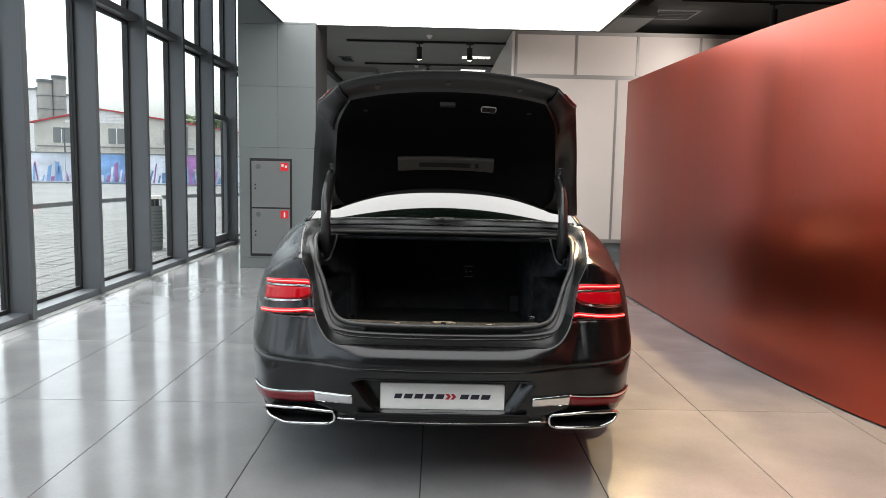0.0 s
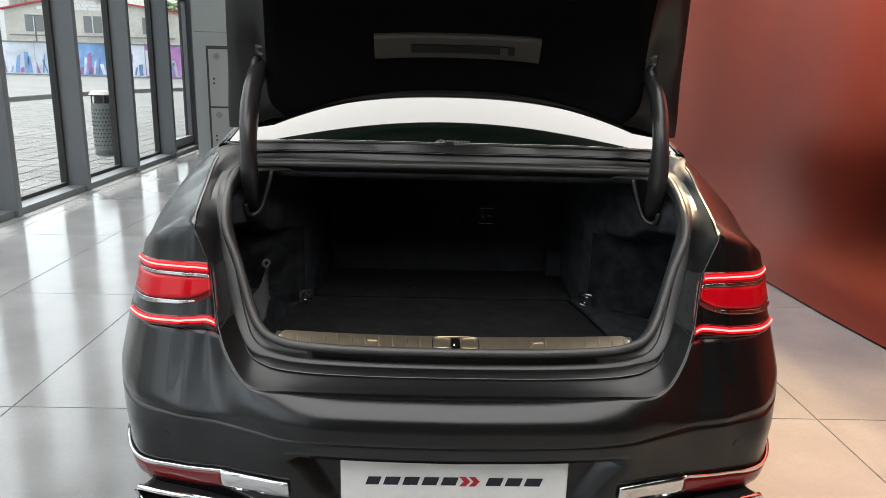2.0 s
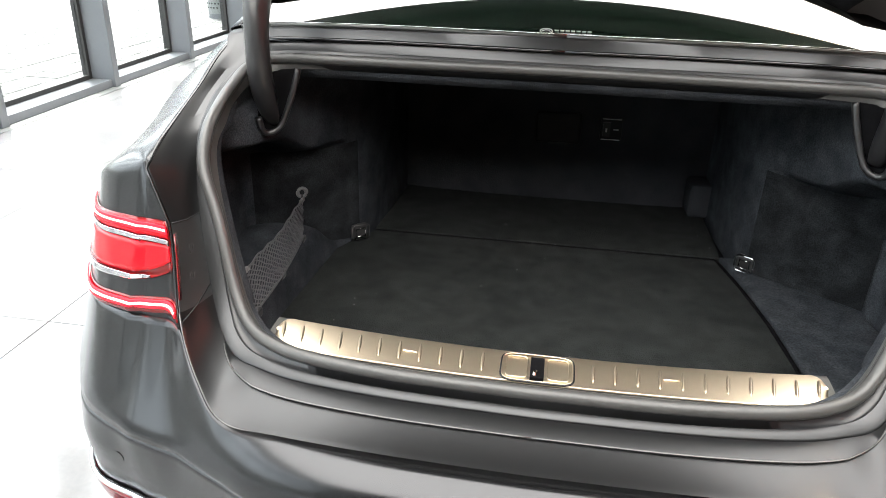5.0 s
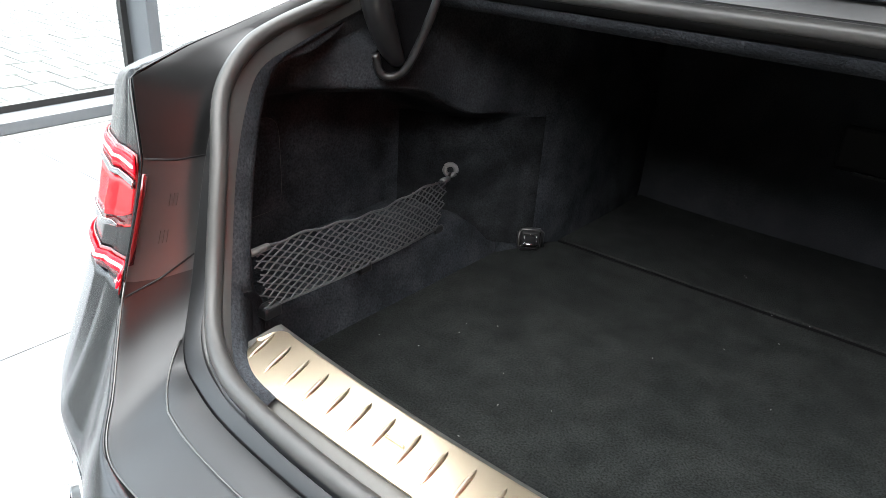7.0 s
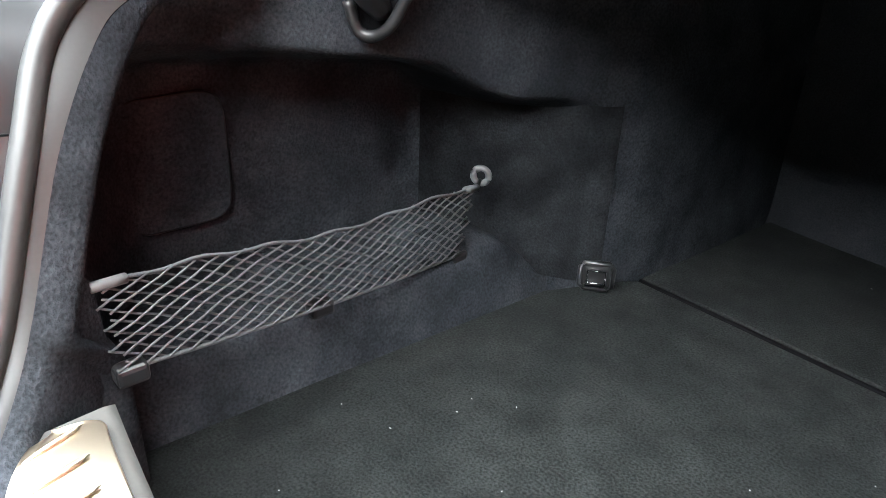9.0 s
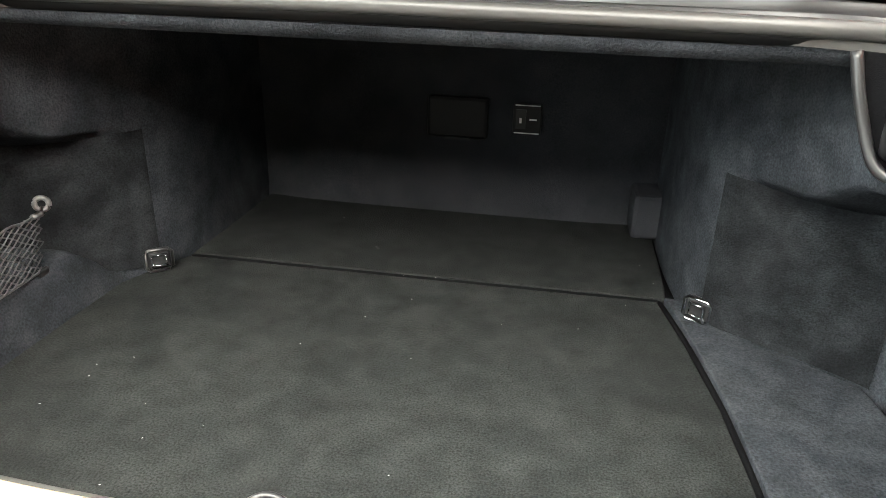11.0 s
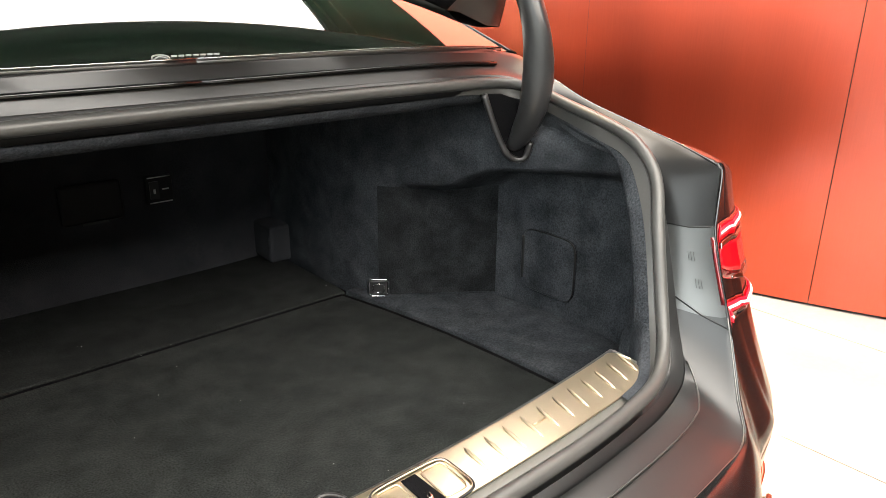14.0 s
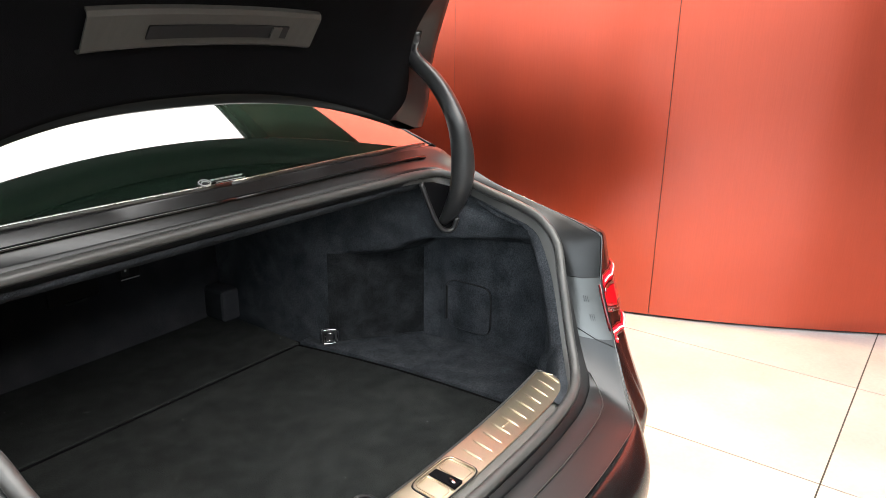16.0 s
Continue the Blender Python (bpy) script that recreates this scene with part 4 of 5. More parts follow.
# bumper trim: crease strip, reflectors, chrome, exhaust finishers, diffuser, plate
def strip(name, u0, u1, za, zb, out, mat, parent, label, side, n=24, taper=(1, 1)):
    rows = []
    for s in np.linspace(0, 1, n):
        u = u0 + (u1 - u0) * s
        mid, half = (za[0] + zb[0]) / 2 * (1 - s) + (za[1] + zb[1]) / 2 * s, ((zb[0] - za[0]) * (1 - s) + (zb[1] - za[1]) * s) / 2
        rows.append([skin(u, mid + half * t, out) for t in (-1, -0.5, 0, 0.5, 1)])
    return sheet(name, flipx(rows, side), mat, parent, label, thick=0.008, flip=side < 0)


def bumper_trim(side):
    strip("chrome_trim", 2.1, 4.3, (.406, .400), (.443, .444), 0.006, CHROME, car, "polished chrome bumper strip", side)
    strip("chrome_trim", 4.3, 9.4, (.4375, .410), (.444, .417), 0.006, CHROME, car, "thin polished chrome line over the reflector", side)
    strip("reflector", 4.3, 9.3, (.400, .372), (.4365, .409), 0.005, REFLECTOR, car, "red bumper reflector", side)
    # exhaust finisher: a flattened ring with a dark mouth
    ring, inner = [], []
    shape = np.array([(.452, .328), (.456, .355), (.60, .365), (.752, .357), (.762, .346), (.738, .314), (.68, .297), (.480, .302), (.458, .312), (.452, .328)])
    run = np.concatenate([[0], np.cumsum(np.linalg.norm(np.diff(shape, axis=0), axis=1))])
    for k in range(40):
        x, z = (float(np.interp(k / 40 * run[-1], run, shape[:, q])) for q in (0, 1))
        y = 0.012 + 0.9 * max(0, x - 0.5) ** 2 + 0.02 * max(0, x - .45)
        ring.append((x, y, z))
        inner.append((0.605 + (x - 0.605) * 0.93, y + 0.035, 0.331 + (z - 0.331) * 0.8))
    r = tube("exhaust_finisher", flipx(ring, side), 0.0068, CHROME, car, "chrome-ringed exhaust finisher", n=8, closed=True)
    rows = [flipx(ring + ring[:1], side), flipx(inner + inner[:1], side), flipx([(0.605 + (p[0] - .605) * .85, p[1] + 0.12, 0.331 + (p[2] - .331) * .7) for p in inner + inner[:1]], side)]
    mouth = sheet("mouth", rows, SATIN, r, "dark exhaust mouth")
    mesh_object("mouth_back", rows[2][:-1], [tuple(range(40))], BLACK, r)
    # tow-eye or sensor covers
    for u, z, w in ((1.75, .548, .012), (7.2, .50, .010)):
        p = skin(u, z, 0.001) * np.array([side, 1, 1])
        d = (skin(u, z, 0.004) - skin(u, z, 0)) * np.array([side, 1, 1])
        cyl("parking_sensor", p, p + d, w, PAINT, car, n=20)


both(bumper_trim)
cover = []
for k in range(24):
    a = k * math.tau / 24
    c, s = math.cos(a), math.sin(a)
    x = 0.497 + 0.031 * math.copysign(abs(c) ** 0.5, c) + 0.01 * s
    z = 0.522 + 0.024 * math.copysign(abs(s) ** 0.5, s)
    u = float(np.interp(x, plan_s[:60, 0], np.arange(60) / PER))
    cover.append(skin(u, z, 0.0008) * np.array([-1, 1, 1]))
tube("tow_eye_cover", cover, 0.0026, BLACK, car, "outline of the tow eye cover", n=6, closed=True)


# lower grille and splitter
rows = [[(x, -0.02 + 0.16 * x * x + dy, z) for dy, z in ((0.0, .352), (0.012, .338), (0.02, .325), (0.03, .305), (0.08, .30))] for x in np.linspace(-0.44, 0.44, 31)]
sheet("diffuser", rows, SATIN, car, "black lower diffuser", thick=0.004, flip=True)
tube("diffuser_trim", [(x, -0.026 + 0.16 * x * x, 0.326 + 0.02 * abs(x) ** 2) for x in np.linspace(-0.44, 0.44, 31)], 0.004, CHROME, car, "thin chrome line under the bumper", n=8)
grille = box("lower_grille", -0.36, 0.36, -0.040, -0.025, 0.338, 0.366, BLACK, car)
bm = bmesh.new()
for i in range(46):
    for j in range(3):
        x = -0.35 + i * 0.0155 + (0.008 if j % 2 else 0)
        add_box(bm, x - 0.005, x + 0.005, -0.0435, -0.040, 0.342 + j * 0.010, 0.348 + j * 0.010)
part("mesh", bm, BLACK, grille)
# plate niche and plate
plate = box("number_plate", -0.26, 0.26, -0.006, 0.004, 0.377, 0.489, PLATE, car, "white dealer plate with dark and red bars", bevel=0.003)
lx = -0.20
for w in (.030, .034, .034, .034, .034):
    bm = bmesh.new()
    add_box(bm, lx, lx + w, -0.0076, -0.0064, 0.424, 0.444)
    for vtx in bm.verts:
        vtx.co.x += (vtx.co.z - 0.434) * 0.35
    part("bar", bm, INK, plate, "dark slanted bar")
    lx += w + 0.010
for k in range(2):
    bm = bmesh.new()
    add_box(bm, 0.022 + k * 0.022, 0.036 + k * 0.022, -0.0076, -0.0064, 0.434, 0.446)
    for vtx in bm.verts:
        vtx.co.x -= (vtx.co.z - 0.434) * 0.9
    q = [vv for vv in add_box(bm, 0.022 + k * 0.022, 0.036 + k * 0.022, -0.0076, -0.0064, 0.422, 0.434)]
    for vtx in q:
        vtx.co.x += (vtx.co.z - 0.434) * 0.9
    part("chevron", bm, REDINK, plate, "red chevron")
lx = 0.075
for w in (.034, .034, .036):
    bm = bmesh.new()
    add_box(bm, lx, lx + w, -0.0076, -0.0064, 0.424, 0.444)
    for vtx in bm.verts:
        vtx.co.x += (vtx.co.z - 0.434) * 0.35
    part("bar", bm, INK, plate, "dark slanted bar")
    lx += w + 0.010

# ---- boot opening: flanges between the skin's edge and the seal ----
TOP_A = [(.680, .71, 1.106), (.40, .675, 1.122), (0, .655, 1.125)]
RIM_B = [(0, .080, .672), (.20, .084, .672), (.35, .095, .674), (.43, .110, .680), (.488, .132, .692), (.530, .177, .748), (.572, .241, .88), (.590, .285, .95),
         (.610, .34, .984), (.632, .425, 1.006), (.646, .51, 1.026), (.624, .60, 1.061), (.57, .64, 1.076), (.38, .645, 1.08), (0, .645, 1.08)]
RIM_S = [(0, .088, .704), (.20, .093, .704), (.34, .108, .705), (.41, .128, .708), (.460, .155, .722), (.495, .186, .765), (.535, .232, .87), (.569, .268, .942),
         (.580, .312, .985), (.592, .372, 1.006), (.612, .49, 1.027), (.612, .585, 1.048), (.56, .628, 1.057), (.36, .63, 1.06), (0, .632, 1.062)]
RIM_C = [(0, .104, .701), (.20, .109, .701), (.335, .122, .7015), (.402, .140, .7035), (.447, .168, .717), (.485, .201, .76), (.530, .252, .868), (.560, .298, .938),
         (.573, .335, .972), (.586, .40, .988), (.608, .49, 1.004), (.60, .585, 1.03), (.545, .628, 1.042), (.36, .633, 1.048), (0, .635, 1.051)]
NR = 14 * PER + 1
rim_a = np.vstack([edge_s[:11 * PER + 1], spline([EDGE_REAR[-1]] + TOP_A, 3 * PER + 1)[1:]])
rim_b, rim_s, rim_c = (spline(r, NR) for r in (RIM_B, RIM_S, RIM_C))


def flange(side):
    f = side < 0
    fade = np.clip((4.3 * PER - np.arange(NR)) / (1.3 * PER), 0, 1)[:, None] ** 0.7
    rest = 1 - np.clip((5.5 * PER - np.arange(NR)) / (1.0 * PER), 0, 1)[:, None]
    edge = rim_a + (rim_b - rim_a) * 0.04 + rest * np.array([0, -0.003, 0.003])
    lip = rim_a + (rim_b - rim_a) * 0.12 + np.array([0, 0, -0.001])
    band0, band1 = rim_b + fade * np.array([0, -0.0025, 0.0]), rim_b + fade * np.array([0, -0.036, -0.004])
    nose, chin = rim_b + fade * np.array([0, -0.0385, -0.0055]), rim_b + fade * np.array([0, -0.0375, -0.009])
    mid = lip * 0.5 + chin * 0.5 - np.array([0, 0, .003])
    high = np.clip((np.arange(NR) - 6.8 * PER) / (0.6 * PER), 0, 1)[:, None]
    lip = lip * (1 - high) + high * (rim_a + (rim_b - rim_a) * np.array([0.30, 0.30, 0.02]))
    rows = [rim_a, edge, lip, mid, chin, nose, band1, band0]
    for a, b, what in ((0, 5 * PER + 1, "painted bumper ledge of the boot opening"), (5 * PER + 1, 6 * PER, "grey flank of the tail lamp"), (6 * PER, NR - 1, "painted side flange of the boot opening")):
        ob = sheet("boot_flange", flipx([r[a:b + 1] for r in rows], side), LAMPFLANK if "lamp" in what else JAMB, car, what, flip=not f)
        e = ob.modifiers.new("edges", "EDGE_SPLIT")
        e.split_angle = radians(34)
    n4 = int(4.3 * PER)
    # edge highlights of the paint, put in as thin tubes of lighter metal
    tube("edge_line", flipx(nose[:n4 + 1] + np.array([0, -0.0004, 0.0004]), side), 0.0013, MOULD, car, "painted highlight along the edge of the boot ledge", n=6)
    tube("edge_line", flipx(rim_a[:5 * PER + 2] + np.array([0, -0.0002, 0.0006]), side), 0.0013, MOULD, car, "painted highlight along the edge of the bumper", n=6)
    sheet("ledge_gap", flipx([band0[:n4 + 1], rim_b[:n4 + 1] + fade[:n4 + 1] * np.array([0, -0.001, -0.006]), rim_b[:n4 + 1] + fade[:n4 + 1] * np.array([0, 0.0005, 0.0])], side), BLACK, car, "dark gap along the boot ledge", flip=not f, smooth=False)
    near = 0.45 - 0.22 * np.clip((np.arange(NR) - 4.5 * PER) / (1.5 * PER), 0, 1)[:, None]
    turn = (rim_b * near + rim_s * (1 - near)) + np.array([[0, 0.012 * max(0, 1 - i / (4.2 * PER)), -0.008] for i in range(NR)])
    sheet("inner_flange", flipx([rim_b, rim_b * 0.88 + turn * 0.12 + np.array([0, -.001, .001]), turn], side), JAMB, car, "painted inner face of the boot opening", flip=not f)
    sheet("boot_channel", flipx([turn, turn * 0.6 + rim_s * 0.4 - np.array([0, 0, 0.012]), rim_s], side), SATIN, car, "dark drain channel beside the seal", flip=not f)
    a, b = 5 * PER + 2, 6 * PER
    sheet("lamp_edge", flipx([(rim_a * (1 - w) + rim_b * w)[a:b] + np.array([-.002, -.0015, .001]) for w in (0.0, 0.03, 0.08)], side), CLEARLENS, car, "glossy red edge of the lamp lens", flip=not f, thick=0.0015)
    for k, w0 in ((5.4, .42), (5.7, .5)):
        for q in range(3):
            w = w0 + 0.06 * q
            p0, p1 = ((rim_a * (1 - w) + rim_b * w)[int(k * PER) + d] * np.array([side, 1, 1]) + np.array([-.002 * side, -.002, 0]) for d in (0, 1))
            tube("mark", [p0, p0 * 0.3 + p1 * 0.7], 0.0004, GREYMARK, car, "tiny moulded marking", n=4)
    sheet("inner_trim", flipx([rim_s, (rim_s + rim_c) / 2 + np.array([0, 0, 0.004]), rim_c], side), LIP, car, "grey inner lip beside the seal", flip=not f)
    # seams across the flange above and below the lamp
    for k, kk in ((5.05, 5.25), (6.1, 6.0)):
        a, b = rim_a[int(k * PER)], rim_b[int(kk * PER)]
        tube("flange_seam", flipx([a, (a + b) / 2 - np.array([.002, 0, .003]), b], side), 0.0012, BLACK, car, n=6)


both(flange)
loop = np.vstack([mirrored(rim_s[::-1]), rim_s[1:-1]]) + np.array([0, 0, 0.006])
tube("boot_seal", loop, 0.0105, RUBBER, car, "grey rubber seal round the boot opening", n=12, closed=True)
top = rim_a[12 * PER:]
top = np.vstack([mirrored(top[::-1]), top[1:]])
tube("window_moulding", top + np.array([0, 0.004, 0.004]), 0.005, MOULD, car, "thin bright moulding under the rear window", n=8)
tube("bright_line", top + np.array([0, -0.004, 0.0095]), 0.0014, DARKCHROME, car, "fine bright line under the rear window", n=6)
mid = (rim_a * 0.5 + rim_b * 0.5)[12 * PER:]
mid = np.vstack([mirrored(mid[::-1]), mid[1:]])
tube("cowl_bead", mid + np.array([0, -0.004, 0.0]), 0.004, PAINT, car, n=8)

# ---- scuff plate and latch ----
sill_rows = [[(x, y, z) for y, z in ((.104 + .18 * x * x, .688), (.108 + .18 * x * x, .6945), (.122 + .14 * x * x, .6960), (.199 + .15 * x * x, .7005), (.208 + .15 * x * x, .699), (.211 + .15 * x * x, .54))] for x in np.linspace(-.445, .445, 41)]
sheet("sill_trim", sill_rows, SILL, car, "black plastic boot sill", flip=True)


def plate_y(x, t):
    f, r = .126 + .12 * x * x, .196 + .15 * x * x
    k = max(0.0, (abs(x) - 0.405) / 0.027)
    c = (f + r) / 2 + 0.004 * k
    h = (r - f) / 2 * math.sqrt(max(0.0, 1 - min(1, k) ** 3))
    return c + h * t


xs = np.concatenate([np.linspace(-.432, -.405, 8), np.linspace(-.395, .395, 45), np.linspace(.405, .432, 8)])
scuff = sheet("scuff_plate", [[(x, plate_y(x, t), .7075 - .0065 * ((1 - t) / 2) ** 1.7) for t in (-1, -.96, -.9, -.8, -.65, -.5, -.3, -.1, .1, .3, .5, .65, .8, .9, .96, 1)] for x in xs], STEEL, car, "brushed steel scuff plate on the boot sill", thick=0.003, flip=True)
for x in [side * (0.085 + 0.0333 * k) for side in (-1, 1) for k in range(11)]:
    bm = bmesh.new()
    q = bmesh.ops.create_uvsphere(bm, u_segments=10, v_segments=6, radius=1)["verts"]
    y0 = plate_y(x, 0)
    bmesh.ops.transform(bm, matrix=Matrix.Translation((x, y0, .7058)) @ Matrix.Rotation(0.13, 4, "X") @ Matrix.Rotation(-0.5 * x, 4, "Z") @ Matrix.Diagonal((.0030, .0235, .0026, 1)), verts=q)
    part("rib", bm, STEEL, scuff, smooth=True)
for side in (-1, 1):
    tube("rib", [(side * x, plate_y(side * x, 0), .7066) for x in np.linspace(.190, .213, 5)], 0.0016, STEEL, scuff, n=6)
frame_pts = []
for k in range(32):
    a = k * math.tau / 32
    c, s = math.cos(a), math.sin(a)
    frame_pts.append((0.054 * math.copysign(abs(c) ** .3, c), 0.158 + 0.030 * math.copysign(abs(s) ** .3, s), .7068 + 0.004 * s))
tube("latch_gap", [(p[0] * 1.035, 0.158 + (p[1] - 0.158) * 1.06, p[2] - .0012) for p in frame_pts], 0.0016, BLACK, scuff, "dark gap round the latch", n=6, closed=True)
tube("latch_frame", frame_pts, 0.0010, STEEL, scuff, "raised rim round the latch", n=8, closed=True)
box("latch_slot", -0.0105, 0.0105, 0.131, 0.185, .700, .7080, LINER, scuff, "dark latch slot")
tube("striker", [(-0.004, 0.137, .700), (-0.004, 0.137, .7090), (-0.003, 0.142, .7105), (0.0, 0.148, .7085)], 0.0030, CHROME, scuff, "chrome latch striker", n=8)
for sx in (-1, 1):
    cush = [(sx * (0.0315 + 0.0165 * math.copysign(abs(math.cos(a)) ** .3, math.cos(a))), 0.159 + 0.024 * math.copysign(abs(math.sin(a)) ** .3, math.sin(a)), .7062 + .003 * math.sin(a)) for a in np.linspace(0, math.tau, 25)[:-1]]
    tube("latch_pad_rim", cush, 0.0010, STEEL, scuff, n=6, closed=True)

# ---- boot interior ----
FLOOR_Z = 0.54
box("boot_floor_board", -0.74, 0.74, 0.235, 1.40, FLOOR_Z - 0.04, FLOOR_Z - 0.016, LINER, car)


def mat_piece(name, outline, z0, z1, mat, label, bevel=0.006):
    bm = bmesh.new()
    fs = bm.faces.new([bm.verts.new((x, y, z0)) for x, y in outline])
    ext = bmesh.ops.extrude_face_region(bm, geom=[fs])["geom"]
    tops = [g for g in ext if isinstance(g, bmesh.types.BMVert)]
    for g in tops:
        g.co.z = z1
    edges = [e for e in bm.edges if all(abs(q.co.z - z1) < 1e-6 for q in e.verts)]
    bmesh.ops.bevel(bm, geom=edges, offset=bevel * 0.5, segments=2, affect="EDGES", profile=0.5)
    return part(name, bm, mat, car, label)


right_line = [(.508, .24), (.507, .36), (.50, .52), (.488, .67), (.462, .84), (.432, .985)]
left_line = [(-.47, .985), (-.48, .965), (-.535, .85), (-.555, .434), (-.562, .29), (-.55, .24)]
mat_piece("floor_mat", right_line + left_line + [(-.30, .227), (0, .213), (.30, .227)], FLOOR_Z - 0.015, FLOOR_Z + 0.004, CARPET, "dark carpet floor mat of the boot")
mat_piece("floor_mat", [(.448, 1.0), (.452, 1.05), (.45, 1.42), (-.45, 1.42), (-.47, 1.0)], FLOOR_Z - 0.015, FLOOR_Z + 0.004, CARPET, "dark carpet floor mat towards the seats")
for seam in ([(-.468, .9925), (.434, .9925)], [(.513, .24), (.512, .36), (.505, .52), (.493, .67), (.467, .845), (.437, .99)]):
    pts = [(x, y, FLOOR_Z - 0.001) for x, y in spline(seam, 30)]
    tube("mat_gap", pts, 0.0062, LINER, car, "dark gap between the mats", n=6, flat=0.8)
mat_piece("side_shelf", [(.518, .24), (.517, .36), (.51, .52), (.498, .67), (.472, .85), (.445, .99), (.50, .99), (.53, .89), (.70, .76), (.735, .55), (.71, .36), (.60, .25)], FLOOR_Z - 0.015, FLOOR_Z + 0.012, SUEDE, "carpeted side shelf of the boot")

Z_LEVELS = (.53, .60, .66, .70, .735, .76, .775, *[.785 + .01 * k for k in range(14)], .93, .94, .955, .964, .972, .978, .984, .990, .996, 1.002, 1.008, 1.016, 1.026, 1.036)
WALL_LOW = [(.53, .272), (.61, .285), (.695, .335), (.718, .42), (.722, .55), (.720, .68), (.710, .755), (.572, .858), (.505, .91), (.475, 1.0), (.46, 1.15), (.455, 1.36)]
WALL_HIGH = [(.575, .385), (.615, .39), (.640, .42), (.638, .46), (.608, .54), (.588, .63), (.576, .73), (.548, .82), (.51, .90), (.48, 1.0), (.46, 1.15), (.455, 1.36)]
WALL_TOP = [(.613, .510), (.617, .525), (.619, .550), (.617, .59), (.610, .64), (.597, .70), (.575, .76), (.55, .82), (.51, .90), (.48, 1.0), (.46, 1.15), (.455, 1.36)]
WALL_END = [(.60, .600), (.602, .610), (.602, .622), (.601, .636), (.598, .652), (.592, .674), (.573, .74), (.545, .82), (.51, .90), (.48, 1.0), (.46, 1.15), (.455, 1.36)]
BULGE_Y, BULGE_Z = (.30, .40, .55, .64, .68, .73, .78, .85, .95, 1.1), (.916, .906, .884, .872, .858, .830, .812, .815, .835, .86)


def lining(side):
    rows = []
    half = rim_c[3 * PER:12 * PER]
    for z in Z_LEVELS:
        rx, ry = (.508, .234) if z < 0.72 else tuple(float(np.interp(z, half[:, 2], half[:, q])) for q in (0, 1))
        lo = [(a, b, z) for a, b in WALL_LOW]
        up, end = step01((z - .955) / .045), step01((z - 1.0) / .036)
        hi = [(*((np.array(a) * (1 - up) + np.array(b) * up) * (1 - end) + np.array(c) * end), z) for a, b, c in zip(WALL_HIGH, WALL_TOP, WALL_END)]
        if z < 0.97:
            lo[0], lo[1] = (rx + .05, ry + .036, z), (rx + .115, ry + .048, z)
            hi[0], hi[1] = (rx + .030, ry + .036, z), (max(rx + .055, .60), ry + .050, z)
        lo, hi = spline(lo, 56), spline(hi, 56)
        c = []
        for p, q in zip(lo, hi):
            # the padding round the hinge overhangs the side pocket, lower towards the seats
            k = step01((z - float(np.interp(q[1], BULGE_Y, BULGE_Z)) + 0.008) / 0.022)
            c.append(p * (1 - k) + q * k)
        rows.append(np.vstack([[(rx, ry, z), (rx + .002, ry + .014, z), (rx + .006, ry + .034, z), (rx + .016, ry + .041, z)], c]))
    ob = sheet("side_lining", flipx(rows, side), SUEDE, car, "dark suede-like boot side lining", flip=side < 0)
    s = ob.modifiers.new("soft", "SUBSURF")
    s.levels = s.render_levels = 1
    lo = rim_c[2 * PER:int(5.6 * PER)]
    w = np.linspace(0, 1, len(lo))[:, None]
    sheet("corner_trim", flipx([lo, lo + np.array([.003, .014, .001]), lo + np.array([.008, .028, -.004]) * (1 - w * .3), lo + np.array([.014, .036, -.03]), lo + np.array([.02, .04, -.10])], side), SUEDE, car, flip=side > 0)
    # shade at the pocket's end, painted as a darker sheet over the lining
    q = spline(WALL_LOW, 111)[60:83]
    sheet("pocket_panel", flipx([[(x - .004, y - .005, z) for x, y in q] for z in np.linspace(.556, .815, 6)], side), POCKETSHADE, car, "dark sheet with the side pocket's shade painted in", flip=side < 0)
    # service flap in the side pocket
    x = 0.716 if side > 0 else 0.712
    y0, y1, z0, z1 = (.528, .672, .597, .735) if side > 0 else (.345, .465, .705, .855)
    pts = []
    for k in range(40):
        a = k * math.tau / 40
        c, s = math.cos(a), math.sin(a)
        pts.append((x - 0.001, (y0 + y1) / 2 + (y1 - y0) / 2 * math.copysign(abs(c) ** .35, c), (z0 + z1) / 2 + (z1 - z0) / 2 * math.copysign(abs(s) ** .35, s)))
    if side > 0:
        pts = [(p[0] + .002, p[1], p[2]) for p in pts]
    flap = mesh_object("service_flap", [(side * (p[0] - 0.006), p[1], p[2]) for p in pts] + [(side * (p[0] + 0.02), p[1] * 1.0, p[2]) for p in pts],
                       [tuple(range(40))] + [(i, (i + 1) % 40, 40 + (i + 1) % 40, 40 + i) for i in range(40)], SUEDE, car, "carpeted service flap in the side pocket")
    tube("flap_gap", flipx([(p[0] - 0.003, p[1], p[2]) for p in pts], side), 0.0024, BLACK, flap, n=6, closed=True)
    tube("flap_gap", flipx([(x - 0.003, y1 if side > 0 else y0, z) for z in np.linspace(z0 + .02, z1 - .02, 8)], side), 0.0048, BLACK, flap, "dark gap at the flap's hinge", n=6)
    # hinge bowl trim
    u = spline([(.528, .622, 1.045), (.535, .612, 1.01), (.548, .600, .965), (.560, .588, .934), (.577, .578, .922), (.590, .568, .928), (.594, .560, .956)], 30)
    tube("hinge_bowl_trim", flipx(u, side), 0.0065, SATIN, car, "grey U-shaped trim of the hinge pocket", n=10)
    # the pocket's deep shade is painted as a flat near-black sheet
    well = np.vstack([u + np.array([.004, .006, 0]), [(.592, .585, 1.03), (.56, .61, 1.045)]])
    mesh_object("hinge_well", flipx(well, side), [tuple(range(len(well)))], LINER, car, "dark sheet standing for the shade in the hinge pocket")
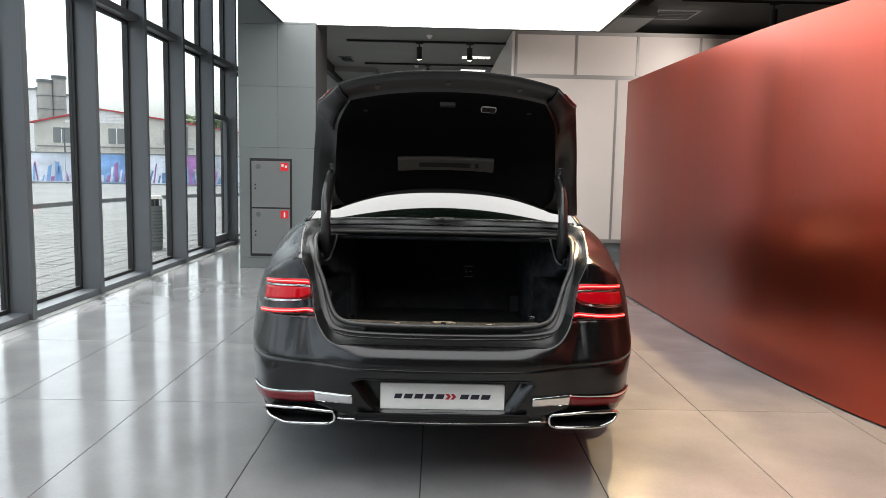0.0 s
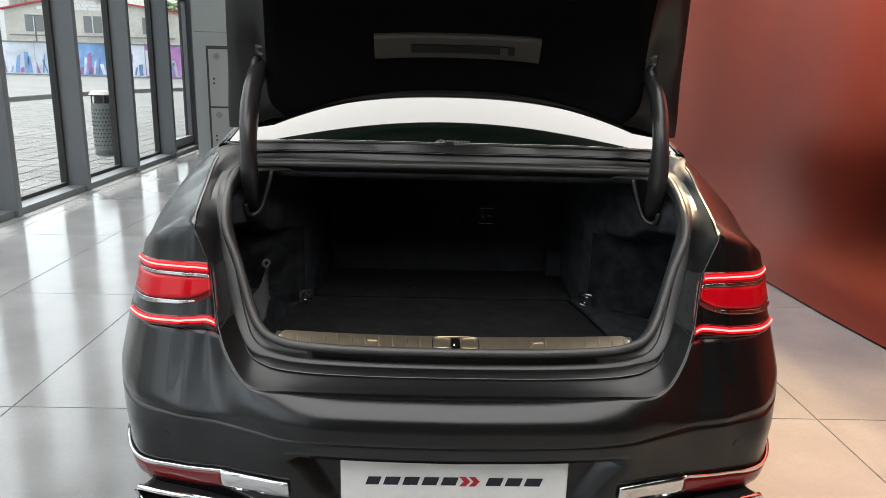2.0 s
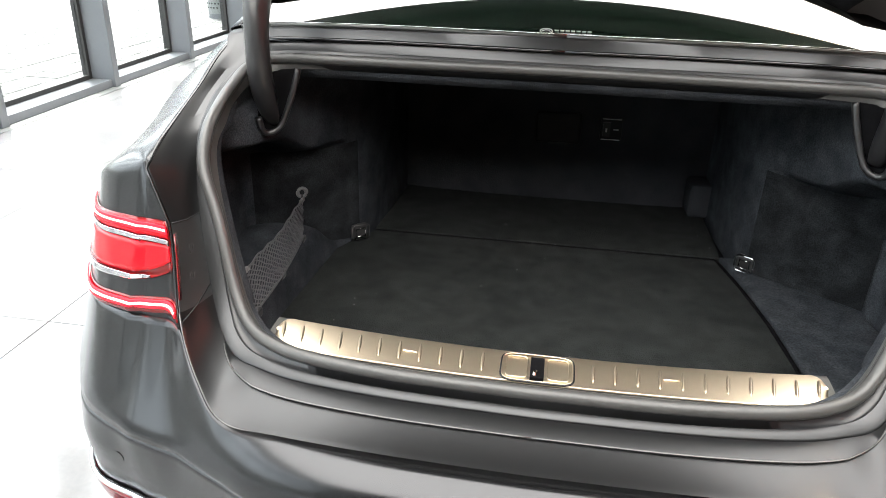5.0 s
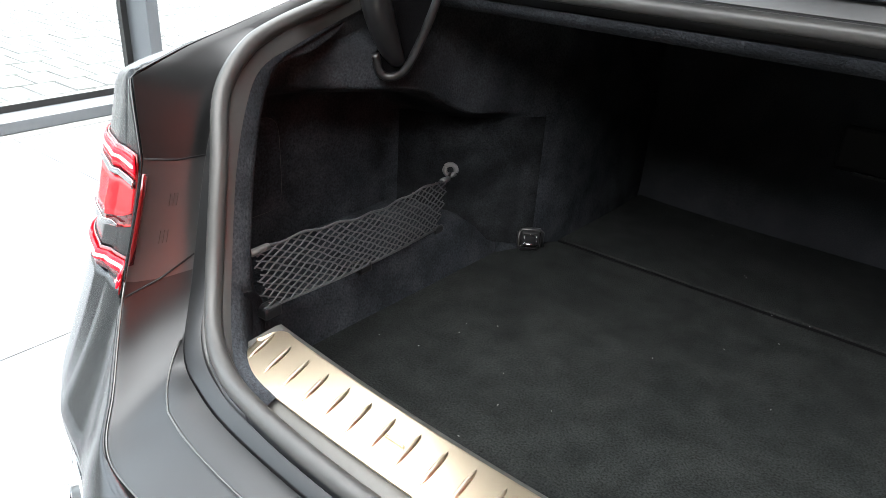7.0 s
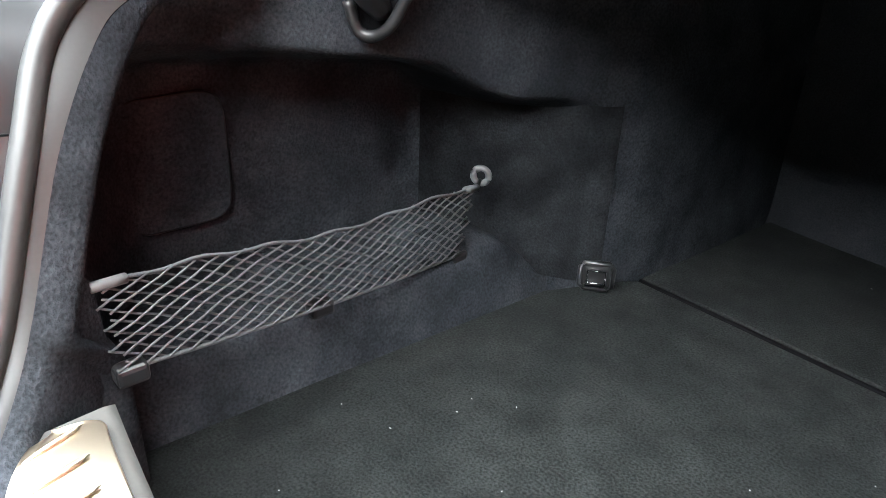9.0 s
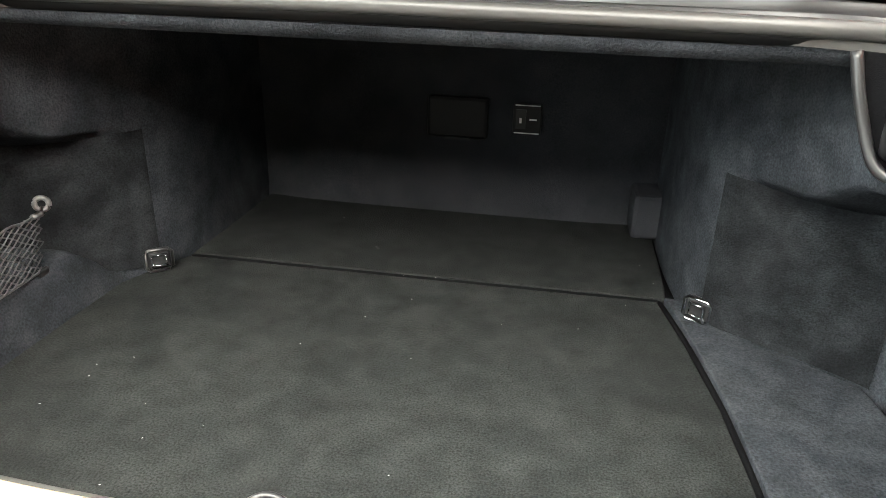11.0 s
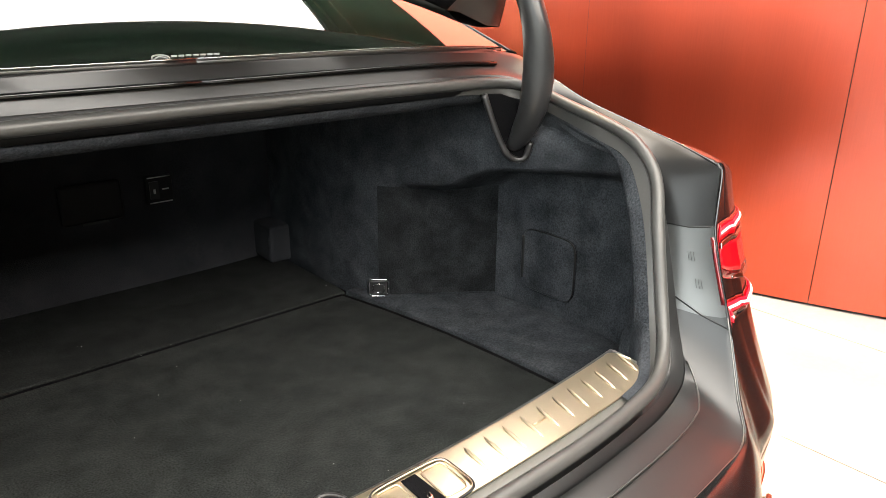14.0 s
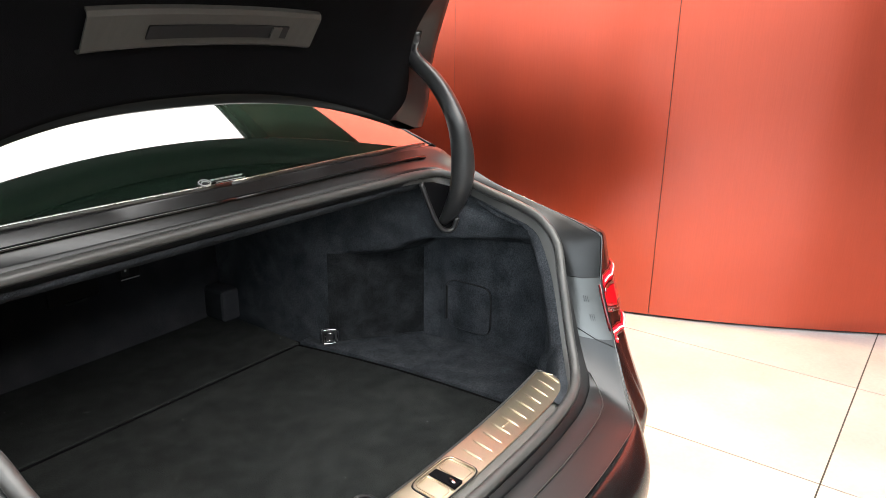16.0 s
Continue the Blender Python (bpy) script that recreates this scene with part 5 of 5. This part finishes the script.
    # lashing eye
    m = pose(side * .489, .907, .570, 0, 0, -38 * side) if side < 0 else pose(.489, .917, .572, 0, 0, -38)
    eye = box("lashing_plate", -.022, .022, -.004, .012, -.020, .020, SATIN, car, "chrome lashing eye in a black surround", bevel=0.005, m=m)
    tube("lashing_eye", [m @ Vector((.013 * a, -.007, .011 * b)) for a, b in ((-1, -1), (1, -1), (1, 1), (-1, 1))], 0.003, CHROME, eye, n=8, closed=True)
    tube("surround", [m @ Vector((.024 * a, -.005, .021 * b)) for a, b in ((-1, -.7), (-.7, -1), (.7, -1), (1, -.7), (1, .7), (.7, 1), (-.7, 1), (-1, .7))], 0.003, CHROME if side > 0 else SATIN, eye, n=8, closed=True)
    for a in (-1, 1):
        q = m @ Vector((.016 * a, -.006, -.015))
        cyl("screw", q, q + m.to_3x3() @ Vector((0, -.002, 0)), .003, CHROME, eye, n=8)


both(lining)
# left bin ledge
ledge_rows = []
for y in np.linspace(.262, .86, 22):
    e = 1 - 0.75 * max(0, (y - .74) / .12) ** 2
    b = -.562 + (.02 * (y - .29) / .56)
    ledge_rows.append([(b + .006, y, .535), (b, y, .56), (b - .012, y, .60 * e + .54 * (1 - e)), (b - .028, y, .632 * e + .54 * (1 - e)), (b - .055, y, .642 * e + .54 * (1 - e)), (b - .12, y, .640 * e + .54 * (1 - e)), (b - .20, y, .63 * e + .53 * (1 - e))])
sheet("bin_ledge", ledge_rows, SUEDE, car, "carpeted ledge below the side net", flip=True)

# back wall, roof lining of the boot
sheet("back_lining", [[(x, 1.345 + 0.02 * (abs(x) / .46) ** 4, z) for x in np.linspace(-.48, .48, 21)] for z in np.linspace(.53, 1.05, 9)], BACKFELT, car, "dark felt back wall of the boot")
box("boot_roof_lining", -.61, .61, .645, 1.40, 1.036, 1.048, BACKFELT, car)
sheet("header_lining", [[(x, y, z) for x in np.linspace(-.545, .545, 21)] for y, z in ((.636, 1.044), (.640, 1.036), (.652, 1.024), (.675, 1.022), (.70, 1.028), (.71, 1.038))], SUEDE, car, "carpet-covered edge under the rear shelf", flip=True)
box("wheel_arch_box", .40, .47, 1.27, 1.37, .545, .645, BACKFELT, car, bevel=0.010)
pass_through = box("pass_through_panel", -.062, .074, 1.335, 1.349, .722, .816, BLACK, car, "black pass-through flap in the back wall", bevel=0.008)
box("latch_lip", -.02, .035, 1.328, 1.335, .722, .727, SATIN, pass_through)
switch = box("switch_panel", .128, .190, 1.334, 1.349, .744, .808, BLACK, car, "black switch panel with white markings", bevel=0.003)
box("switch_button", .135, .156, 1.331, 1.334, .755, .797, SATIN, switch)
box("mark", .1425, .1475, 1.3295, 1.331, .768, .779, WHITE, switch, "small white mark")
box("mark", .164, .180, 1.3325, 1.334, .7745, .7775, WHITE, switch, "small white mark")
for z in (.7455, .8065):
    box("edge_line", .132, .186, 1.3325, 1.334, z - .0012, z + .0012, WHITE, switch)

# floor handle at the sill
loop_h = spline([(-.088, .262, .546), (-.078, .292, .567), (-.058, .320, .598), (-.032, .329, .608), (-.004, .321, .598), (.016, .295, .572), (.026, .262, .546)], 28)
pull = tube("mat_handle", loop_h, 0.0045, SATIN, car, "grey pull handle of the floor mat standing up", n=8)
tube("inlay", [(-.032 + (p[0] + .032) * .8, p[1] - .004, .546 + (p[2] - .546) * .84) for p in loop_h[6:22]], 0.0032, MOULD, pull, "chrome inlay", n=8)
mesh_object("handle_well", [(-.09, .25, .5455), (-.08, .285, .5455), (-.03, .300, .5455), (.02, .285, .5455), (.03, .25, .5455)], [(0, 1, 2, 3, 4)], BLACK, car)

# ---- side net ----
net = new("cargo_net")
net.parent = car
tagged(net, "black elastic luggage net across the side pocket")
NA, NB = np.array((-.513, .252, .765)), np.array((-.580, .745, .712))
LA, LB = np.array((-.498, .256, .690)), np.array((-.574, .715, .628))


def net_point(s, t):
    p = (NA * (1 - s) + NB * s) * t + (LA * (1 - s) + LB * s) * (1 - t)
    return p + np.array((0.004 * math.sin(math.pi * s) * (1 - t), 0, -0.004 * math.sin(math.pi * s) + 0.004 * t * math.sin(9 * s)))


cords = []
N, SPAN = 21, 8
for k in range(-SPAN, N + 1):
    for d in (1, -1):
        pts = []
        for t in np.linspace(0, 1, 13):
            s = (k + SPAN * (t if d > 0 else 1 - t)) / N
            if 0 <= s <= 1:
                wob = 0.0022 * math.sin(t * 21 + k)
                pts.append(net_point(s, t) + np.array((0.0012 * d, wob, 0)))
        if len(pts) > 1:
            cords.append(pts)
for c in cords:
    tube("cord", c, 0.0012, CORD, net, n=5)
tube("top_cord", [net_point(s, 1) + np.array((0, 0, 0.002 * math.sin(40 * s))) for s in np.linspace(0, 1, 40)], 0.0019, CORD, net, n=6)
tube("bottom_cord", [net_point(s, 0) for s in np.linspace(0, 1, 30)], 0.0022, CORD, net, n=6)
for s0, t0 in ((0.0, 1.0), (.95, 1.0)):
    tube("cord_sleeve", [net_point(s, t0) for s in np.linspace(s0, s0 + .06 if s0 < .5 else 1.0, 4)], 0.0048, NETGREY, net, "grey plastic cord sleeve", n=8)
for p in ((-.500, .268, .684), (-.536, .478, .654), (-.575, .712, .626)):
    box("clip", p[0] - .014, p[0] + .006, p[1] - .014, p[1] + .014, p[2] - .012, p[2] + .006, SATIN, net, "dark plastic net clip", bevel=0.004)
ring_c = Vector((-.586, .757, .726))
tube("ring", [ring_c + Vector((0.83 * .0105 * math.cos(a), .55 * .0105 * math.cos(a), .0105 * math.sin(a))) for a in np.linspace(0, math.tau, 21)[:-1]], 0.0045, NETGREY, net, "grey round net anchor", n=8, closed=True)
tube("hook", [(-.586, .757, .721), (-.584, .750, .714), NB], 0.0028, TRACK, net, n=6)

# ---- boot lid, open ----
CEN_IN = [(.775, 1.283), (.742, 1.338), (.667, 1.438), (.56, 1.540), (.42, 1.603), (.27, 1.655), (.19, 1.705)]
EDG_IN = [(.700, 1.192), (.685, 1.25), (.665, 1.385), (.56, 1.50), (.43, 1.575), (.30, 1.62), (.225, 1.665)]
HALF_IN = [.50, .545, .545, .525, .50, .46, .42]
CEN_OUT = [(.832, 1.262), (.785, 1.36), (.695, 1.465), (.61, 1.58), (.535, 1.69), (.49, 1.745), (.44, 1.768), (.30, 1.780), (.12, 1.784)]
EDG_OUT = [(.735, 1.158), (.712, 1.215), (.69, 1.33), (.635, 1.46), (.57, 1.59), (.52, 1.665), (.46, 1.680), (.33, 1.680), (.165, 1.728)]
HALF_OUT = [.676, .67, .66, .645, .625, .61, .60, .56, .465]


def lid_rows(cen, edg, half, n, na=25, power=2.4):
    c, e, h = spline(cen, n), spline(edg, n), spline([(q, 0) for q in half], n)[:, 0]
    rows = []
    for i in range(n):
        row = []
        for a in np.linspace(-1, 1, na):
            k = abs(a) ** power
            row.append((a * h[i], c[i, 0] * (1 - k) + e[i, 0] * k, c[i, 1] * (1 - k) + e[i, 1] * k))
        rows.append(row)
    return np.array(rows)


outer = lid_rows(CEN_OUT, EDG_OUT, HALF_OUT, 41)
inner = lid_rows(CEN_IN, EDG_IN, HALF_IN, 33)
lid = sheet("boot_lid", outer, PAINT, car, "open boot lid in matte graphite with black felt lining", thick=0.003)


# flange between the outer skin's edge and the lining
def loop_parts(o, i):
    segs = []
    for a, b, n in ((o[:, -1], i[:, -1], 30), (o[-1, ::-1], i[-1, ::-1], 30), (o[::-1, 0], i[::-1, 0], 30), (o[0], i[0], 30)):
        ra = np.array([[np.interp(q, np.linspace(0, 1, len(a)), a[:, k]) for k in range(3)] for q in np.linspace(0, 1, n)])
        rb = np.array([[np.interp(q, np.linspace(0, 1, len(b)), b[:, k]) for k in range(3)] for q in np.linspace(0, 1, n)])
        segs.append((ra, rb))
    return segs


for ra, rb in loop_parts(outer, inner):
    dirn = rb - ra
    mid1 = ra + dirn * 0.35 + np.array([0, -0.012, -0.008])
    mid2 = ra + dirn * 0.75 + np.array([0, 0.004, 0.004])
    if abs(rb[0][2] - rb[-1][2]) < 1e-6 and rb[15][2] < 1.4:
        mid1 = ra + dirn * 0.45 + np.array([0, -0.006, -0.015])
        mid2 = ra + dirn * 0.80 + np.array([0, -0.004, -0.016])
    sheet("lid_flange", [ra, ra + dirn * 0.05 + np.array([0, -0.004, -0.003]), mid1, mid2, rb], JAMB, lid, "painted inner flange of the boot lid", flip=True)
sheet("lid_lining", inner, LINER, lid, "black felt lid lining", thick=0.006, flip=True)


def on_lid(x, s, out=0.0):
    """A place on the lining: x across, s from hinge edge to tip."""
    i = s * (len(inner) - 1)
    i0 = min(int(i), len(inner) - 2)
    r = inner[i0] * (1 - (i - i0)) + inner[i0 + 1] * (i - i0)
    p = np.array([x, np.interp(x, r[:, 0], r[:, 1]), np.interp(x, r[:, 0], r[:, 2])])
    a, b = inner[i0][12], inner[i0 + 1][12]
    d = b - a
    nrm = np.array([0, -d[2], d[1]]) / np.linalg.norm(d)
    if nrm[1] > 0:
        nrm = -nrm
    return p + out * nrm


# triangle stop, grip, switch, screw caps on the lining
rows = [[on_lid(x, s, o) for s, o in ((.250, .002), (.252, .012), (.258, .016), (.336, .016), (.342, .012), (.344, .002))] for x in np.linspace(-.236, .240, 24)]
grip = sheet("lid_grip", rows, HANDLE, lid, "long grey grip panel in the lid lining", smooth=False, thick=0.004)
rows = [[on_lid(x, s, .0215) for s in (.279, .296, .313)] for x in np.linspace(-.13, .165, 12)]
sheet("grip_slot", rows, BLACK, grip, "dark slot of the grip", smooth=False, thick=0.003)
rows = [[on_lid(x, s, .0245) for s in (.281, .296, .311)] for x in (.125, .132, .139, .146)]
sheet("slot_insert", rows, HANDLE, grip, smooth=False, thick=0.003)
for xa, xb in ((.152, .179), (.182, .208)):
    rows = [[on_lid(x, s, .006) for s in (.80, .825, .85)] for x in np.linspace(xa, xb, 5)]
    b = sheet("lid_button", rows, BLACK, lid, "black close button with white outline", smooth=False, thick=0.005)
    c = on_lid((xa + xb) / 2, .825, .0075)
    box("symbol", c[0] - .006, c[0] + .006, c[1] - .0012, c[1], c[2] - .003, c[2] + .003, WHITE, b)
out_pts = [on_lid(x, s, .007) for x, s in ((.150, .795), (.180, .792), (.210, .795), (.213, .825), (.210, .855), (.180, .858), (.150, .855), (.147, .825))]
tube("button_frame", out_pts, 0.0025, WHITE, lid, "white outline of the lid buttons", n=6, closed=True)
for x in (-.36, .36):
    p = on_lid(x, .83, .003)
    q = on_lid(x, .83, .007)
    cyl("trim_clip", p, q, .011, BLACK, lid, n=16)
lk = on_lid(0, .86, .004)
bm = bmesh.new()
add_box(bm, lk[0] - .035, lk[0] + .035, lk[1] - .02, lk[1] + .02, lk[2] - .012, lk[2] + .012, .006)
part("lid_lock", bm, BLACK, lid, "black lid lock")
for x in (-.30, 0, .30):
    r = outer[-1]
    y = np.interp(x, r[:, 0], r[:, 1])
    z = np.interp(x, r[:, 0], r[:, 2])
    cyl("rubber_stop", (x, y + .035, z - .040), (x, y + .025, z - .050), .010, RUBBER, lid, n=14)


def lid_lamp(side):
    rows = []
    for i in range(32, 39):
        rows.append([np.array(outer[i, -1]) * np.array([1, 1, 1]) + np.array((o, 0, dz)) for o, dz in ((-.05, -.010), (-.02, -.006), (.002, -.002), (.004, .006), (-.02, .012))])
    ob = sheet("lid_lamp", flipx(rows, side), DARKRED, lid, "red lamp section at the lid's edge", flip=side < 0, thick=0.004)
    # the black cover that fills the lid's corner, from the lamp to the lining
    ra, rb = loop_parts(outer, inner)[0]
    rows = [[ra[i] + (rb[i] - ra[i]) * w + np.array((0, -d, -d * 0.6)) for w, d in ((.06, .006), (.09, .014), (.45, .024), (.80, .013), (.86, .004))] for i in range(17, 30)]
    sheet("lamp_cover", flipx(rows, side), BLACK, lid, "black cover at the lid's corner", flip=side < 0, thick=0.003)
    arm = spline([(.577, .590, .945), (.574, .565, .975), (.572, .535, 1.04), (.572, .532, 1.12), (.572, .556, 1.205), (.572, .61, 1.28), (.565, .690, 1.345)], 30)
    tube("gooseneck_hinge", flipx(arm, side), [0.014 + 0.0145 * math.sin(min(1.0, k / 13) * math.pi / 2) - 0.0006 * max(0, k - 19) for k in range(30)], SATIN, lid, "black gooseneck hinge arm", n=16, flat=0.8)
    foot = spline([(.575, .61, 1.28), (.573, .65, 1.315), (.57, .685, 1.36), (.565, .675, 1.40)], 10)
    tube("hinge_foot", flipx(foot, side), 0.022, SATIN, lid, "black hinge cover", n=10, flat=0.6)


both(lid_lamp)
# dark printed border and sticker on the rear window


def on_glass(x, k):
    i0 = int(k)
    r0, r1 = np.array(pane(i0)), np.array(pane(i0 + 1))
    r = r0 * (1 - k + i0) + r1 * (k - i0)
    return np.array((x, np.interp(x, r[:, 0], r[:, 1]) - .001, np.interp(x, r[:, 0], r[:, 2]) + .002))
sheet("window_border", [[on_glass(x, k) + np.array((0, -.001, .0005)) for x in np.linspace(-.64, .64, 31)] for k in (0.05, .2, .35, .5)], SATIN, rear_glass, "black printed border of the window", flip=True)
tube("sticker_mark", [on_glass(-.040 + .012 * math.cos(a), .75 + .24 * math.sin(a)) for a in np.linspace(0, math.tau, 17)[:-1]], .0012, PALEMARK, rear_glass, "pale oval mark on the window", n=6, closed=True)
tube("sticker_mark", [on_glass(-.049 + .018 * q, .70 + .16 * math.sin(q * math.pi)) for q in np.linspace(0, 1, 8)], .0010, PALEMARK, rear_glass, n=6)
for q in range(7):
    tube("sticker_bar", [on_glass(-.024 + .0105 * q + d, .85) for d in (0, .004, .0078)], .0016, PALEMARK, rear_glass, "pale bar on the window", n=6)
tube("sticker_bar", [on_glass(x, .60) for x in np.linspace(-.018, .048, 8)], .0007, PALEMARK, rear_glass, "pale bar on the window", n=6)

# pale lint on the carpet
rng = random.Random(11)
v, fc = [], []
for _ in range(34):
    x, y = rng.uniform(-.50, .46), rng.uniform(.27, 1.25)
    a, s, w = rng.uniform(0, 6.28), rng.uniform(.0004, .0013), rng.uniform(.0002, .0004)
    c, q = math.cos(a), math.sin(a)
    b0 = len(v)
    v += [(x + c * s * i - q * w * j, y + q * s * i + c * w * j, .5452 + h) for h in (0, .0006) for i, j in ((-1, -1), (1, -1), (1, 1), (-1, 1))]
    fc += [(b0 + 4, b0 + 5, b0 + 6, b0 + 7)] + [(b0 + i, b0 + (i + 1) % 4, b0 + 4 + (i + 1) % 4, b0 + 4 + i) for i in range(4)]
tagged(mesh_object("lint", v, fc, PALEMARK), "scattered pale lint on the dark boot carpet", "lint", kind="stuff")

# ---- floor tiles ----
tile_mesh = None
for i in range(-3, 12):
    for j in range(-6, 10):
        x0, y0 = -1.70 + i * TILE_X, 1.16 + j * TILE_Y
        if x0 < -4.1 or x0 > 7.0 or y0 < -7.3 or y0 > 13.0:
            continue
        if tile_mesh is None:
            t = box("tile", 0.0025, TILE_X - 0.0025, 0.0025, TILE_Y - 0.0025, -0.012, 0.0, TILE, floor, bevel=0.0008)
            tile_mesh = t.data
        else:
            t = new("tile", tile_mesh)
            t.parent = floor
        t.location = (x0, y0, 0)
# narrow cut tiles and a metal cover along the glass
edge_mesh = cover_mesh = None
for j in range(-6, 10):
    y0 = 1.16 + j * TILE_Y
    if y0 < -7.3 or y0 > 13.0:
        continue
    if edge_mesh is None:
        t = box("tile", EDGE_X, -3.3145, 0.0025, TILE_Y - 0.0025, -0.012, 0.0, TILE, floor, bevel=0.0008)
        c = box("edge_cover", -3.552, EDGE_X - 0.009, 0.001, TILE_Y - 0.001, -0.012, 0.001, METALGREY, floor, "grey metal cover along the glass", bevel=0.0008)
        edge_mesh, cover_mesh = t.data, c.data
    else:
        t, c = new("tile", edge_mesh), new("edge_cover", cover_mesh)
        t.parent = c.parent = floor
    t.location = c.location = (0, y0, 0)
